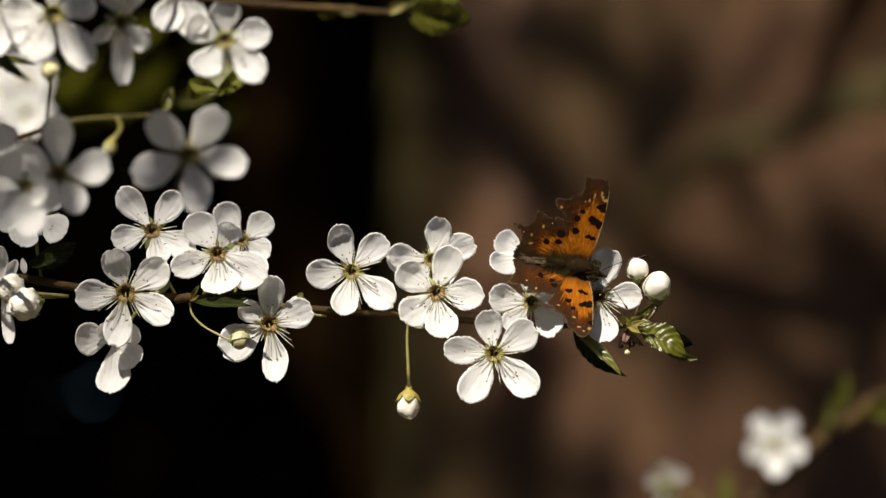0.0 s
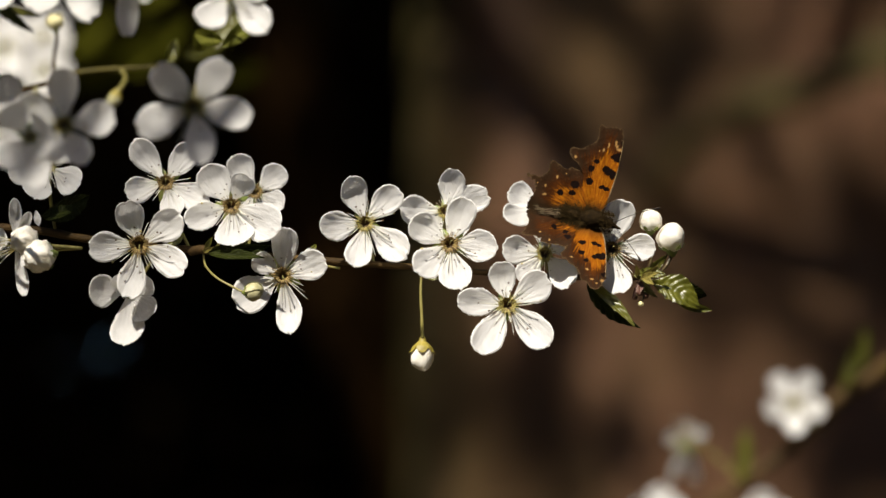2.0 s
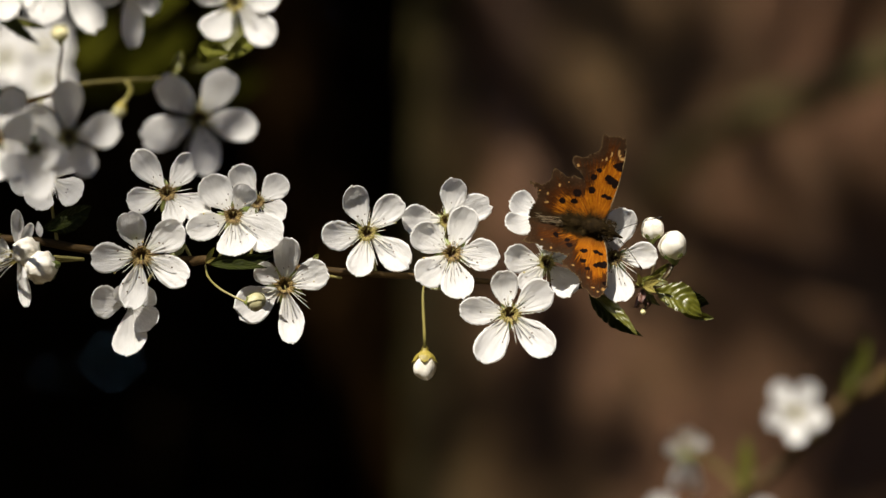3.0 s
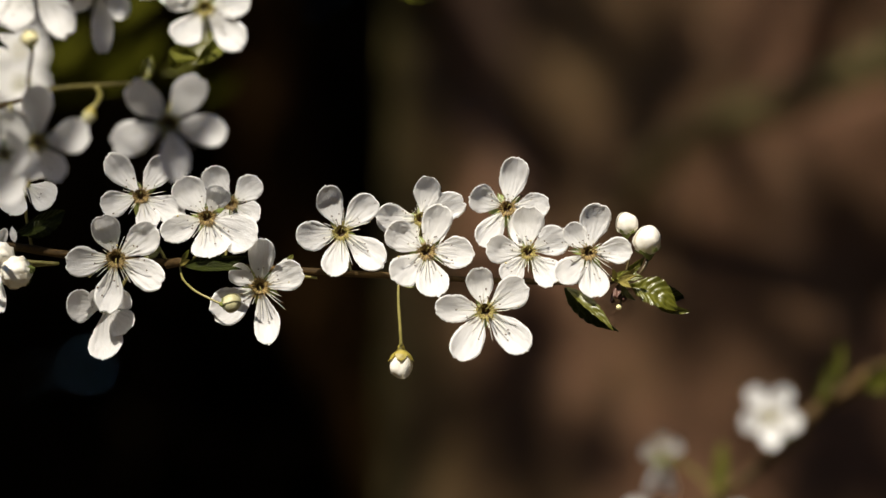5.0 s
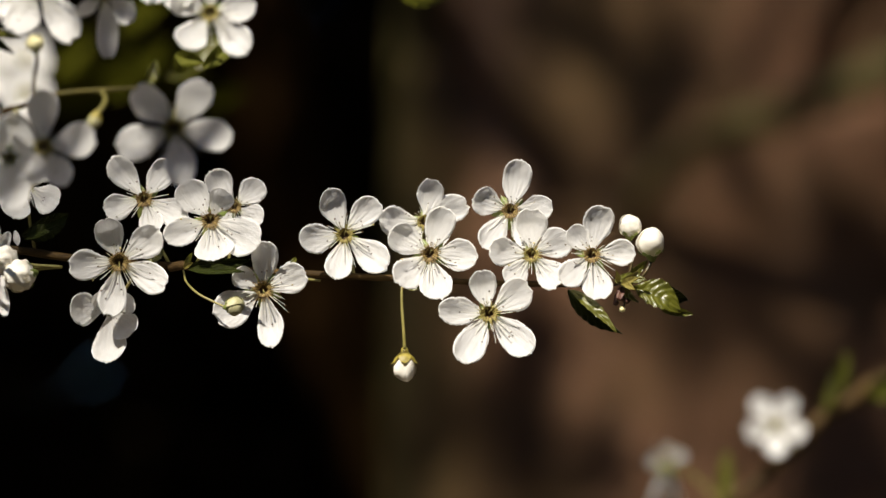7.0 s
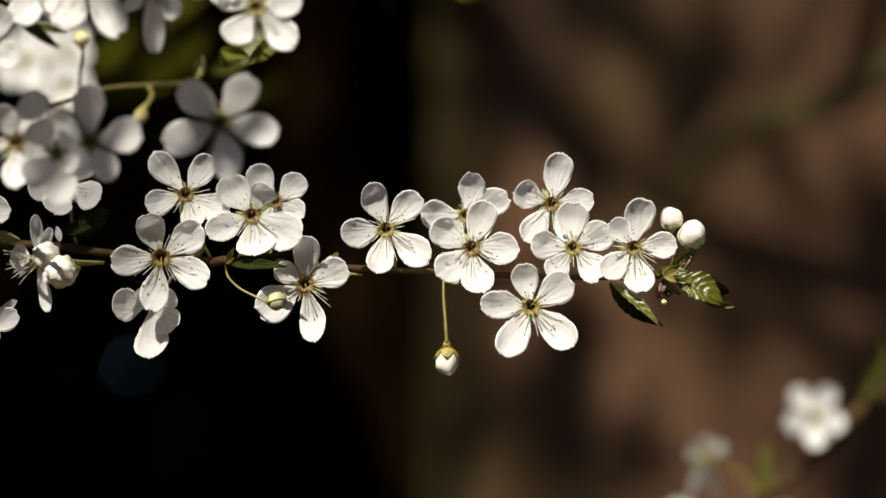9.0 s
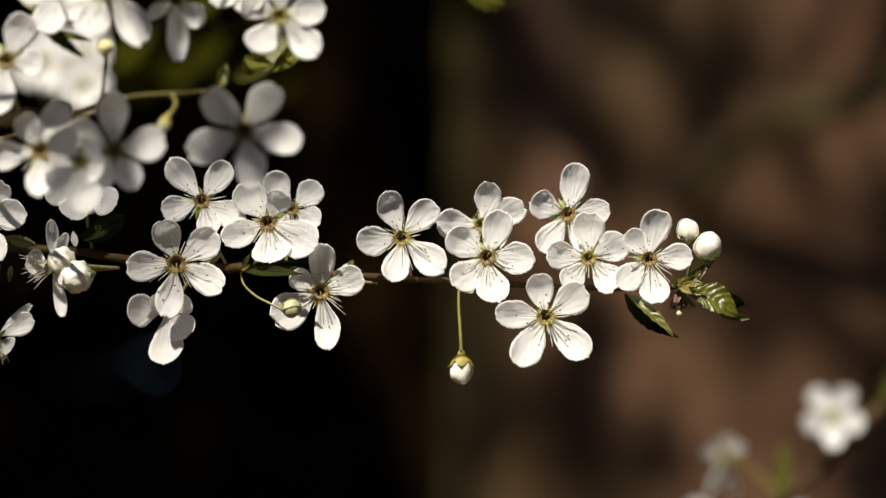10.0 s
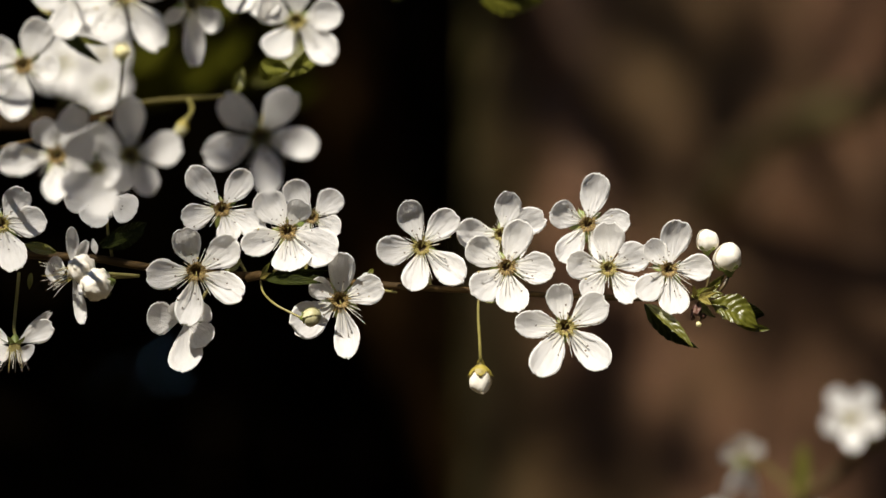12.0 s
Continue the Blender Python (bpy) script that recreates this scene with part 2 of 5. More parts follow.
    if pale:
        colour = over(colour, (0.38, 0.21, 0.07), spot_field([(x, z, rx * 0.95, rz * 0.95) for x, z, rx, rz in pale], 0.6))
    l.new(colour, p.inputs["Base Color"])
    p.inputs["Roughness"].default_value = 0.75
    p.inputs["Specular IOR Level"].default_value = 0.02
    bp = n.new("ShaderNodeBump")
    bp.inputs["Strength"].default_value, bp.inputs["Distance"].default_value = 0.5, 0.0003
    l.new(grain.outputs[0], bp.inputs["Height"])
    l.new(bp.outputs[0], p.inputs["Normal"])
    tr = n.new("ShaderNodeBsdfTranslucent")
    l.new(colour, tr.inputs[0])
    mx = n.new("ShaderNodeMixShader")
    mx.inputs[0].default_value = 0.08
    l.new(p.outputs[0], mx.inputs[1])
    l.new(tr.outputs[0], mx.inputs[2])
    l.new(mx.outputs[0], out.inputs["Surface"])
    return m


# ---- mesh helpers ----


def mesh_of(name, verts, faces, material, smooth=True):
    me = bpy.data.meshes.new(name)
    me.from_pydata(verts, [], faces)
    me.materials.append(material)
    if smooth:
        me.polygons.foreach_set("use_smooth", [True] * len(me.polygons))
    me.update()
    return me


def part(name, me, parent, m=None, label=""):
    ob = new(name, me)
    ob.parent = parent
    if m is not None:
        ob.matrix_basis = m
    if label:
        ob["label"] = label
    return ob


def thing(name, m, label, category, group=""):
    ob = new(name)
    ob.empty_display_size = 0.02
    ob.matrix_basis = m
    return tagged(ob, label, category, group)


def tube(points, radii, sides=8, closed=True):
    """Vertices and faces of a tapered tube along points."""
    pts = [Vector(p) for p in points]
    verts, faces = [], []
    ref = Vector((0, -1, 0.21)).normalized()
    for i, p in enumerate(pts):
        d = (pts[min(i + 1, len(pts) - 1)] - pts[max(i - 1, 0)]).normalized()
        a = d.cross(ref)
        if a.length < 0.05:
            a = d.cross(Vector((1, 0.1, 0)))
        a.normalize()
        b = d.cross(a)
        for k in range(sides):
            w = 2 * math.pi * k / sides
            verts.append(tuple(p + (a * math.cos(w) + b * math.sin(w)) * radii[i]))
    for i in range(len(pts) - 1):
        for k in range(sides):
            k2 = (k + 1) % sides
            faces.append((i * sides + k, i * sides + k2, (i + 1) * sides + k2, (i + 1) * sides + k))
    if closed:
        faces.append(tuple(range(sides))[::-1])
        faces.append(tuple((len(pts) - 1) * sides + k for k in range(sides)))
    return verts, faces


def smooth_path(points, steps):
    """Points along a Catmull-Rom line through the given ones."""
    p = [Vector(q) for q in points]
    p = [p[0] * 2 - p[1]] + p + [p[-1] * 2 - p[-2]]
    out = []
    for i in range(1, len(p) - 2):
        for s in range(steps):
            t = s / steps
            out.append(0.5 * (2 * p[i] + (p[i + 1] - p[i - 1]) * t + (2 * p[i - 1] - 5 * p[i] + 4 * p[i + 1] - p[i + 2]) * t * t
                              + (3 * p[i] - p[i - 1] - 3 * p[i + 1] + p[i + 2]) * t ** 3))
    out.append(p[-2])
    return out


def join(lists):
    verts, faces = [], []
    for v, f in lists:
        o = len(verts)
        verts += v
        faces += [tuple(i + o for i in q) for q in f]
    return verts, faces


def ball(centre, r, rings=5, sides=7, stretch=(1, 1, 1)):
    verts, faces = [], []
    c = Vector(centre)
    for i in range(rings + 1):
        a = math.pi * i / rings
        for k in range(sides):
            w = 2 * math.pi * k / sides
            verts.append((c.x + r * stretch[0] * math.sin(a) * math.cos(w), c.y + r * stretch[1] * math.sin(a) * math.sin(w),
                          c.z + r * stretch[2] * math.cos(a)))
    for i in range(rings):
        for k in range(sides):
            k2 = (k + 1) % sides
            faces.append((i * sides + k, (i + 1) * sides + k, (i + 1) * sides + k2, i * sides + k2))
    return verts, faces


# ---- blossom ----


def petal_mesh(seed):
    """A unit petal: width 1 along x, length 1 along y, cupped towards +z; its thin rim turns back, some tips are notched."""
    rnd = random.Random(seed)
    rows, cols = 28, 20
    notch = rnd.choice([0, 0, 0, 0.03, 0.05, 0.08])
    curl = rnd.uniform(0.4, 0.95)
    cup = rnd.uniform(0.16, 0.36)
    skew = rnd.uniform(-0.06, 0.06)
    widest = rnd.uniform(0.54, 0.64)
    crease = rnd.uniform(0.014, 0.028)
    verts, faces = [], []
    for i in range(rows + 1):
        t = i / rows
        v = 1 - (1 - t) ** 1.5
        if v < widest:
            h = 0.08 + 0.42 * math.sin(math.pi / 2 * v / widest) ** 1.3
        else:
            h = 0.5 * max(0.0, 1 - ((v - widest) / (1 - widest)) ** 2.3) ** 0.5
        h = max(h, 0.035)
        for k in range(cols + 1):
            u = -1 + 2 * k / cols
            s = math.copysign(1 - (1 - abs(u)) ** 1.5, u)
            wob = 1 + 0.10 * noise.noise((seed * 3.1, v * 3.0, 1.0 if s > 0 else 7.0)) * abs(s)
            crimp = abs(s) ** 6
            x = h * s * (wob + crimp * 0.06 * noise.noise((v * 15, seed, s))) + skew * math.sin(math.pi * v)
            y = v - notch * math.exp(-(x / 0.09) ** 2) * v ** 6 - 0.03 * abs(s) ** 3 * (1 - v)
            y += 0.042 * max(0, v - 0.8) * 5 * noise.noise((x * 11, seed * 1.3, 2.0))
            z = curl * max(0.0, v - 0.52) ** 2 + cup * (x * x) * (0.6 + v) - 0.04 * math.sin(math.pi * min(1, v * 1.3))
            z += 0.034 * noise.noise((x * 2.2 + seed, v * 1.8, seed * 0.7)) + 0.013 * noise.noise((x * 6 + seed, v * 5, seed)) * v
            z += 0.004 * noise.noise((x * 15 + seed, v * 8, seed)) * v * (1 - 0.6 * v) + 0.008 * abs(s) ** 2 * math.sin(9 * v + seed)
            # creases that run out from the claw
            fan = x / (0.25 + v)
            z += crease * math.sin(fan * 28 + seed * 2.3 + 2.5 * noise.noise((fan * 5, v * 2, seed))) * min(1, v * 2.2) * max(0.06, 1 - 1.25 * v)
            rim = min((1 - abs(s)) * h, 1 - v)
            z -= 0.030 * math.exp(-(rim / 0.022) ** 2) * min(1, v * 2)
            verts.append((x, y, z))
    for i in range(rows):
        for k in range(cols):
            a = i * (cols + 1) + k
            faces.append((a, a + 1, a + cols + 2, a + cols + 1))
    return mesh_of("petal", verts, faces, PETAL)


PETALS = [petal_mesh(i) for i in range(18)]


def stamen_meshes(seed, root, nodding=False):
    """Filaments of one blossom, its dark anthers and its ripe yellow ones; unit: millimetres, the axis along -y."""
    rnd = random.Random(seed)
    fil, dark, ripe = [], [], []
    count = rnd.randint(22, 27)
    for i in range(count):
        a = 2 * math.pi * (i + rnd.uniform(-0.3, 0.3)) / count
        reach = rnd.uniform(3.6, 7.8)
        rise = rnd.uniform(1.2, 4.2)
        if math.sin(a) < -0.3:
            reach, rise = reach * 1.12, rise * 0.42
        elif math.sin(a) > 0.1:
            reach, rise = reach * 0.72, rise * 0.5
        if nodding:
            reach, rise = rnd.uniform(1.5, 6.5), rnd.uniform(6.0, 10.0)
        d = Vector((math.cos(a), 0, math.sin(a)))
        bend = Vector((rnd.uniform(-0.4, 0.4), 0, rnd.uniform(-0.4, 0.4)))
        inset = rnd.uniform(0.85, 1.3)
        p = [d * inset + Vector((0, 0.35, 0)), d * 1.75 + Vector((0, -0.42, 0)), d * (0.5 * reach + 0.9) + Vector((0, -0.62 * rise, 0)) + bend * 0.3, d * reach + Vector((0, -rise, 0)) + bend]
        q = smooth_path(p, 4)
        fil.append(tube([x * MM for x in q], [(0.13 - 0.07 * k / (len(q) - 1)) * MM for k in range(len(q))], 5))
        b = ball(q[-1] * MM, rnd.uniform(0.15, 0.21) * MM, 4, 6, (1.2, 0.9, 1.0))
        if i < 3 or rnd.random() > 0.4:
            if rnd.random() < 0.035:
                ripe.append(ball(q[-1] * MM, 0.26 * MM, 4, 6, (1.2, 0.9, 1.0)))
            else:
                dark.append(b)
    pis = smooth_path([(0, 0.8, 0), (0.2, -2, 0.1), (0.4, -4.6, -0.3)], 4)
    pistil = join([tube([x * MM for x in pis], [0.13 * MM] * len(pis), 6), ball(pis[-1] * MM, 0.24 * MM, 4, 6)])
    tuft = mesh_of("stamen_tuft", *join(fil), FILAMENT)
    tuft.materials.append(root)
    for poly in tuft.polygons:
        if math.hypot(poly.center.x, poly.center.z) < 2.7 * MM:
            poly.material_index = 1
    return (tuft, mesh_of("anther_tuft", *join(dark), ANTHER),
            mesh_of("ripe_anther_tuft", *join(ripe or dark[:1]), POLLEN), mesh_of("pistil", *pistil, PEDICEL))


STAMENS = [[stamen_meshes(100 + i, root) for i in range(7)] for root in (FILAMENT_ROOT_GREEN, FILAMENT_ROOT)]
LONG_STAMENS = stamen_meshes(120, FILAMENT_ROOT_GREEN, True)


def cup_mesh(material):
    """The hollow cup in a blossom's middle: a rim, a throat that goes back, an outer wall."""
    prof = [(2.4, 0.05), (2.15, -0.32), (1.75, -0.2), (1.5, 0.6), (1.0, 1.5), (0.1, 1.9)]
    verts, faces = [], []
    n = 40
    for i, (r, y) in enumerate(prof):
        for k in range(n):
            w = 2 * math.pi * k / n
            rough = noise.noise((3 * math.cos(w), 3 * math.sin(w), i * 0.4))
            rr = r * (1 + 0.07 * math.sin(5 * w) + 0.10 * rough)
            yy = y + (0.22 * noise.noise((6 * math.cos(w), 6 * math.sin(w), 4.0)) if i < 3 else 0.0)
            verts.append((rr * math.cos(w) * MM, yy * MM, rr * math.sin(w) * MM))
    for i in range(len(prof) - 1):
        for k in range(n):
            k2 = (k + 1) % n
            faces.append((i * n + k, i * n + k2, (i + 1) * n + k2, (i + 1) * n + k))
    me = mesh_of("flower_cup", verts, faces, material)
    me.materials.append(CUP_DEEP)
    for poly in me.polygons:
        poly.material_index = 1 if poly.index >= 2 * n else 0
    return me


def calyx_mesh():
    """Green cup and five pointed sepals behind the petals."""
    parts = []
    verts, faces = [], []
    n = 12
    prof = [(1.8, -0.2), (1.75, 0.8), (1.4, 2.2), (0.7, 3.2), (0.45, 3.6)]
    for r, y in prof:
        for k in range(n):
            w = 2 * math.pi * k / n
            verts.append((r * math.cos(w) * MM, y * MM, r * math.sin(w) * MM))
    for i in range(len(prof) - 1):
        for k in range(n):
            faces.append((i * n + k, i * n + (k + 1) % n, (i + 1) * n + (k + 1) % n, (i + 1) * n + k))
    parts.append((verts, faces))
    for k in range(5):
        w = 2 * math.pi * (k + 0.5) / 5
        d, s = Vector((math.cos(w), 0, math.sin(w))), Vector((-math.sin(w), 0, math.cos(w)))
        rows = [(1.6, 0.2, 0.95), (2.8, 0.5, 1.05), (4.0, 1.2, 0.7), (5.0, 1.9, 0.12)]
        vs = []
        for r, y, h in rows:
            for e in (-1, 0, 1):
                vs.append(tuple((d * r + s * h * e + Vector((0, y + 0.25 * abs(e), 0))) * MM))
        fs = [(i * 3 + j, i * 3 + j + 1, i * 3 + j + 4, i * 3 + j + 3) for i in range(3) for j in range(2)]
        parts.append((vs, fs))
    return join(parts)


CUP_MESHES, CALYX = (cup_mesh(CUP), cup_mesh(RUST)), calyx_mesh()


def two_part_mesh(name, first, second, material_a, material_b):
    """One mesh of two pieces, each of its own material."""
    me = mesh_of(name, *join([first, second]), material_a)
    me.materials.append(material_b)
    for poly in me.polygons:
        poly.material_index = 1 if poly.index >= len(first[1]) else 0
    return me


def blossom(branch, at, petals, lift=0.25, tilt=0.0, seed=0, stem=None, stamen_turn=None, cupped=1.0, rust=0, stamen_size=1.0, nodding=False):
    """One blossom. at: its middle on the branch, in mm; petals: each tip (across, up), its width, and how far it leans to
    the front; tilt: above 0 the blossom nods."""
    rnd = random.Random(seed)
    lengths_all = [math.hypot(row[0], row[1]) for row in petals]
    size = min(1.25, max(0.75, sum(lengths_all) / len(lengths_all) / 12.5))
    nod = math.degrees(math.atan(tilt))
    turn = pose(0, 0, 0, *(stamen_turn or (nod, 0, 0))) @ pose(0, 0, 0, 0, rnd.uniform(-20, 20), 0) @ Matrix.Scale(size * stamen_size, 4)
    # calyx and stalk carry the rest
    seat = turn @ Matrix.Scale(1 / stamen_size, 4)
    base = ([tuple(seat @ Vector(v)) for v in CALYX[0]], CALYX[1])
    q = smooth_path([turn.to_3x3() @ Vector((0, 3.2, 0))] + [Vector(p) - Vector(at) for p in stem], 5)
    stalk = tube([x * MM for x in q], [0.45 * MM] * len(q), 7)
    head = new("blossom", two_part_mesh("blossom", base, stalk, SEPAL, PEDICEL))
    head.parent = branch
    head.matrix_basis = Matrix.Translation(Vector(at) * MM)
    for i, row in enumerate(petals):
        dx, dz, w = row[:3]
        lean = row[3] if len(row) > 3 else lift + rnd.uniform(-0.08, 0.10)
        flat = Vector((dx, 0, dz))
        length = flat.length
        along = Vector((dx, -lean * length - tilt * dz, dz)) * 0.885
        side = Vector((flat.z, 0, -flat.x)).normalized()
        front = side.cross(along).normalized()
        if front.y > 0:
            front, side = -front, -side
        start = flat.normalized() * 2.0 + Vector((0, 0.15 * (i % 3) - 0.2, 0))
        along = along - flat.normalized() * (2.0 - 0.07 * length)
        m = Matrix.Identity(4)
        for c, vec in enumerate((side * w * 0.91, along, front * length * cupped)):
            for r in range(3):
                m[r][c] = vec[r] * MM
            m[c][3] = start[c] * MM
        part("petal", PETALS[(seed * 5 + i * 7 + rnd.randint(0, 17)) % len(PETALS)], head, m)
    for me in LONG_STAMENS if nodding else STAMENS[rust][seed % 7]:
        part(me.name.split(".")[0], me, head, turn)
    part("flower_cup", CUP_MESHES[rust], head, seat @ Matrix.Scale(0.86 + 0.05 * rust, 4))
    return head


def flower_bud(branch, at, radius, tip, material, cap=False, crumple=0.13):
    """A closed bud of overlapping petals in its green calyx; radius in mm, tip: the way that it points."""
    r = radius * MM
    tall = 1.22 if cap else 1.04
    if cap:
        base = cap_calyx(r)
    else:
        cal = Matrix.Translation((0, 0, -r * 0.92)) @ Matrix.Rotation(-math.pi / 2, 4, "X") @ Matrix.Scale(radius / 4.3, 4)
        base = ([tuple(cal @ Vector(v)) for v in CALYX_BUD[0]], CALYX_BUD[1])
    bud = new("flower_bud", mesh_of("flower_bud", *base, CAP_GREEN if cap else SEPAL))
    bud.parent = branch
    bud.matrix_basis = Matrix.Translation(Vector(at) * MM) @ Vector(tip).to_track_quat("Z", "Y").to_matrix().to_4x4()
    for k in range(4):
        verts, faces = [], []
        rows, cols = 12, 12
        for i in range(rows + 1):
            a = math.pi * (1 - i / rows)
            rr = r * (0.94 - 0.02 * k) * (1 + 0.03 * math.sin(3 * a + k))
            for j in range(cols + 1):
                s = j / cols
                w = 2 * math.pi * (k / 4.0) + (s - 0.5) * 2.5 + 0.5 * (1 - i / rows)
                around = Vector((math.sin(a) * math.cos(w), math.sin(a) * math.sin(w), math.cos(a)))
                e = 1 + 0.20 * (s - 0.35) * math.sin(a) + 0.05 * noise.noise((i * 0.5, j * 0.5, k + radius)) + crumple * noise.noise(around * (1.5 if crumple < 0.2 else 2.3) + Vector((radius, k * 0.15, 0)))
                crown = 1.0 - 0.10 * max(0.0, math.cos(a) - 0.6)
                verts.append((rr * e * around.x, rr * e * around.y, rr * e * around.z * tall * crown))
        for i in range(rows):
            for j in range(cols):
                b = i * (cols + 1) + j
                faces.append((b, b + 1, b + cols + 2, b + cols + 1))
        part("bud_petal", mesh_of("bud_petal", verts, faces, material), bud)
    return bud


def cap_calyx(r):
    """Yellow-green cup over the base of a hanging bud, its five sepals hug the bud and flare at their tips."""
    parts = []
    n = 15
    prof = [(0.12, -1.95), (0.22, -1.82), (0.35, -1.62), (0.31, -1.46), (0.5, -1.28), (0.78, -1.02), (0.92, -0.8)]
    verts = [(p * r * math.cos(2 * math.pi * k / n), p * r * math.sin(2 * math.pi * k / n), z * r) for p, z in prof for k in range(n)]
    faces = [(i * n + k, i * n + (k + 1) % n, (i + 1) * n + (k + 1) % n, (i + 1) * n + k) for i in range(len(prof) - 1) for k in range(n)]
    parts.append((verts, faces))
    for k in range(5):
        w = 2 * math.pi * (k + 0.25) / 5
        vs = []
        for p, z, half in ((0.84, -0.95, 0.60), (0.97, -0.68, 0.52), (1.04, -0.46, 0.34), (1.22, -0.32, 0.06)):
            for e in (-1, -0.5, 0, 0.5, 1):
                u = w + e * half
                vs.append((p * r * math.cos(u), p * r * math.sin(u), (z - 0.05 * abs(e)) * r))
        parts.append((vs, [(i * 5 + j, i * 5 + j + 1, i * 5 + j + 6, i * 5 + j + 5) for i in range(3) for j in range(4)]))
    return join(parts)


def bud_calyx():
    parts = []
    n = 12
    prof = [(2.5, -1.3), (2.2, -0.3), (1.5, 0.7), (0.8, 1.6), (0.5, 2.0)]
    verts = [(r * math.cos(2 * math.pi * k / n) * MM, y * MM, r * math.sin(2 * math.pi * k / n) * MM) for r, y in prof for k in range(n)]
    faces = [(i * n + k, i * n + (k + 1) % n, (i + 1) * n + (k + 1) % n, (i + 1) * n + k) for i in range(len(prof) - 1) for k in range(n)]
    parts.append((verts, faces))
    for k in range(5):
        w = 2 * math.pi * k / 5
        d, s = Vector((math.cos(w), 0, math.sin(w))), Vector((-math.sin(w), 0, math.cos(w)))
        vs = [tuple((d * r + s * h * e + Vector((0, y, 0))) * MM) for r, y, h in ((3.0, -0.4, 1.0), (3.5, -0.8, 0.9), (3.98, -1.3, 0.6), (4.3, -1.8, 0.1))
              for e in (-1, 0, 1)]
        parts.append((vs, [(i * 3 + j, i * 3 + j + 1, i * 3 + j + 4, i * 3 + j + 3) for i in range(3) for j in range(2)]))
    return join(parts)


CALYX_BUD = bud_calyx()


def twig(branch, name, points, r0, r1, material, label=""):
    """A woody or green stem through points in mm, radii in mm, with slight knots."""
    q = smooth_path(points, 8)
    n = len(q)
    radii = [(r0 + (r1 - r0) * i / (n - 1)) * MM * (1 + 0.14 * noise.noise((i * 0.45, r0 * 9, points[0][0]))) for i in range(n)]
    return part(name, mesh_of(name, *tube([x * MM for x in q], radii, 12), material), branch, None, label)


def leaf(branch, base, tip, width, roll=0, fold=0.4, curl=0.15, material=None, label="", bulge=0.85):
    """A young leaf: two halves folded along the midrib, toothed margin, raised veins; mm."""
    b, t = Vector(base), Vector(tip)
    length = (t - b).length
    rows, cols = 56, 18
    verts, faces = [], []
    for i in range(rows + 1):
        v = i / rows
        h = 0.5 * math.sin(math.pi * v ** bulge) ** 0.85 + 0.015
        for k in range(cols + 1):
            s = -1 + 2 * k / cols
            quilt = abs(math.sin((v * 7.0 - abs(s) * 1.5 + 0.5 * noise.noise((v * 3, s * 1.5, length * 1.7))) * math.pi)) ** 0.7
            vein = 0.10 * (quilt - 0.6) * abs(s) ** 0.4 * math.sin(math.pi * v)
            z = fold * abs(s) * h - curl * v * v + curl * 0.5 * math.sin(math.pi * v) + vein * 1.1 + 0.03 * noise.noise((v * 9, s * 5, length)) + 0.10 * noise.noise((v * 3, s * 2, length)) + 0.16 * v * noise.noise((v * 1.7, s, length * 3))
            tooth = 1 + (0.07 if i % 2 else -0.03) * (v > 0.1) * (k in (0, cols))
            verts.append((h * s * tooth * width * MM, v * length * MM, z * width * MM))
    for i in range(rows):
        for k in range(cols):
            a = i * (cols + 1) + k
            faces.append((a, a + 1, a + cols + 2, a + cols + 1))
    d = (t - b).normalized()
    front = Vector((0, -1, 0))
    side = d.cross(front).normalized()
    front = side.cross(d)
    m = Matrix((side, d, front)).transposed().to_4x4()
    m = Matrix.Translation(b * MM) @ m @ pose(0, 0, 0, 0, roll, 0)
    return part("leaf", mesh_of("leaf", verts, faces, material), branch, m, label)


# ---- ground, trunk, woods ----


def ground_sheet():
    verts, faces = [], []
    n = 60
    for i in range(n + 1):
        for k in range(n + 1):
            x, y = ((i / n * 2 - 1) ** 3) * 300, ((k / n * 2 - 1) ** 3) * 300
            verts.append((x, y, 0.12 * noise.noise((x * 0.4, y * 0.4, 0)) - 0.06))
    for i in range(n):
        for k in range(n):
            a = i * (n + 1) + k
            faces.append((a, a + n + 1, a + n + 2, a + 1))
    ob = new("ground", mesh_of("ground", verts, faces, GROUND))
    return tagged(ob, "brown leaf-littered woodland floor with sparse grass", "ground", "", "structure")


ground_sheet()

EYE_LINE = 1.786                  # height of the line of sight at the trunk
FURROWS = [  # across and up from the line of sight, in cm: a line, half its width and its depth
    ([(-3, 22), (1.5, 14.5), (6, 8.5)], 2.2, 1.4),
    ([(6, 8.5), (8.5, 4), (9, 1)], 1.8, 1.5),
    ([(6, -22), (7.5, -8), (9, 1), (13, 8), (18, 22)], 1.8, 0.6),
    ([(16, 10), (21, 19), (24, 30)], 2.0, 0.6),
    ([(28, 6), (30, -4), (29, -12)], 4.2, 1.0),
    ([(33, 21), (31, 14)], 2.0, 4.0),
]


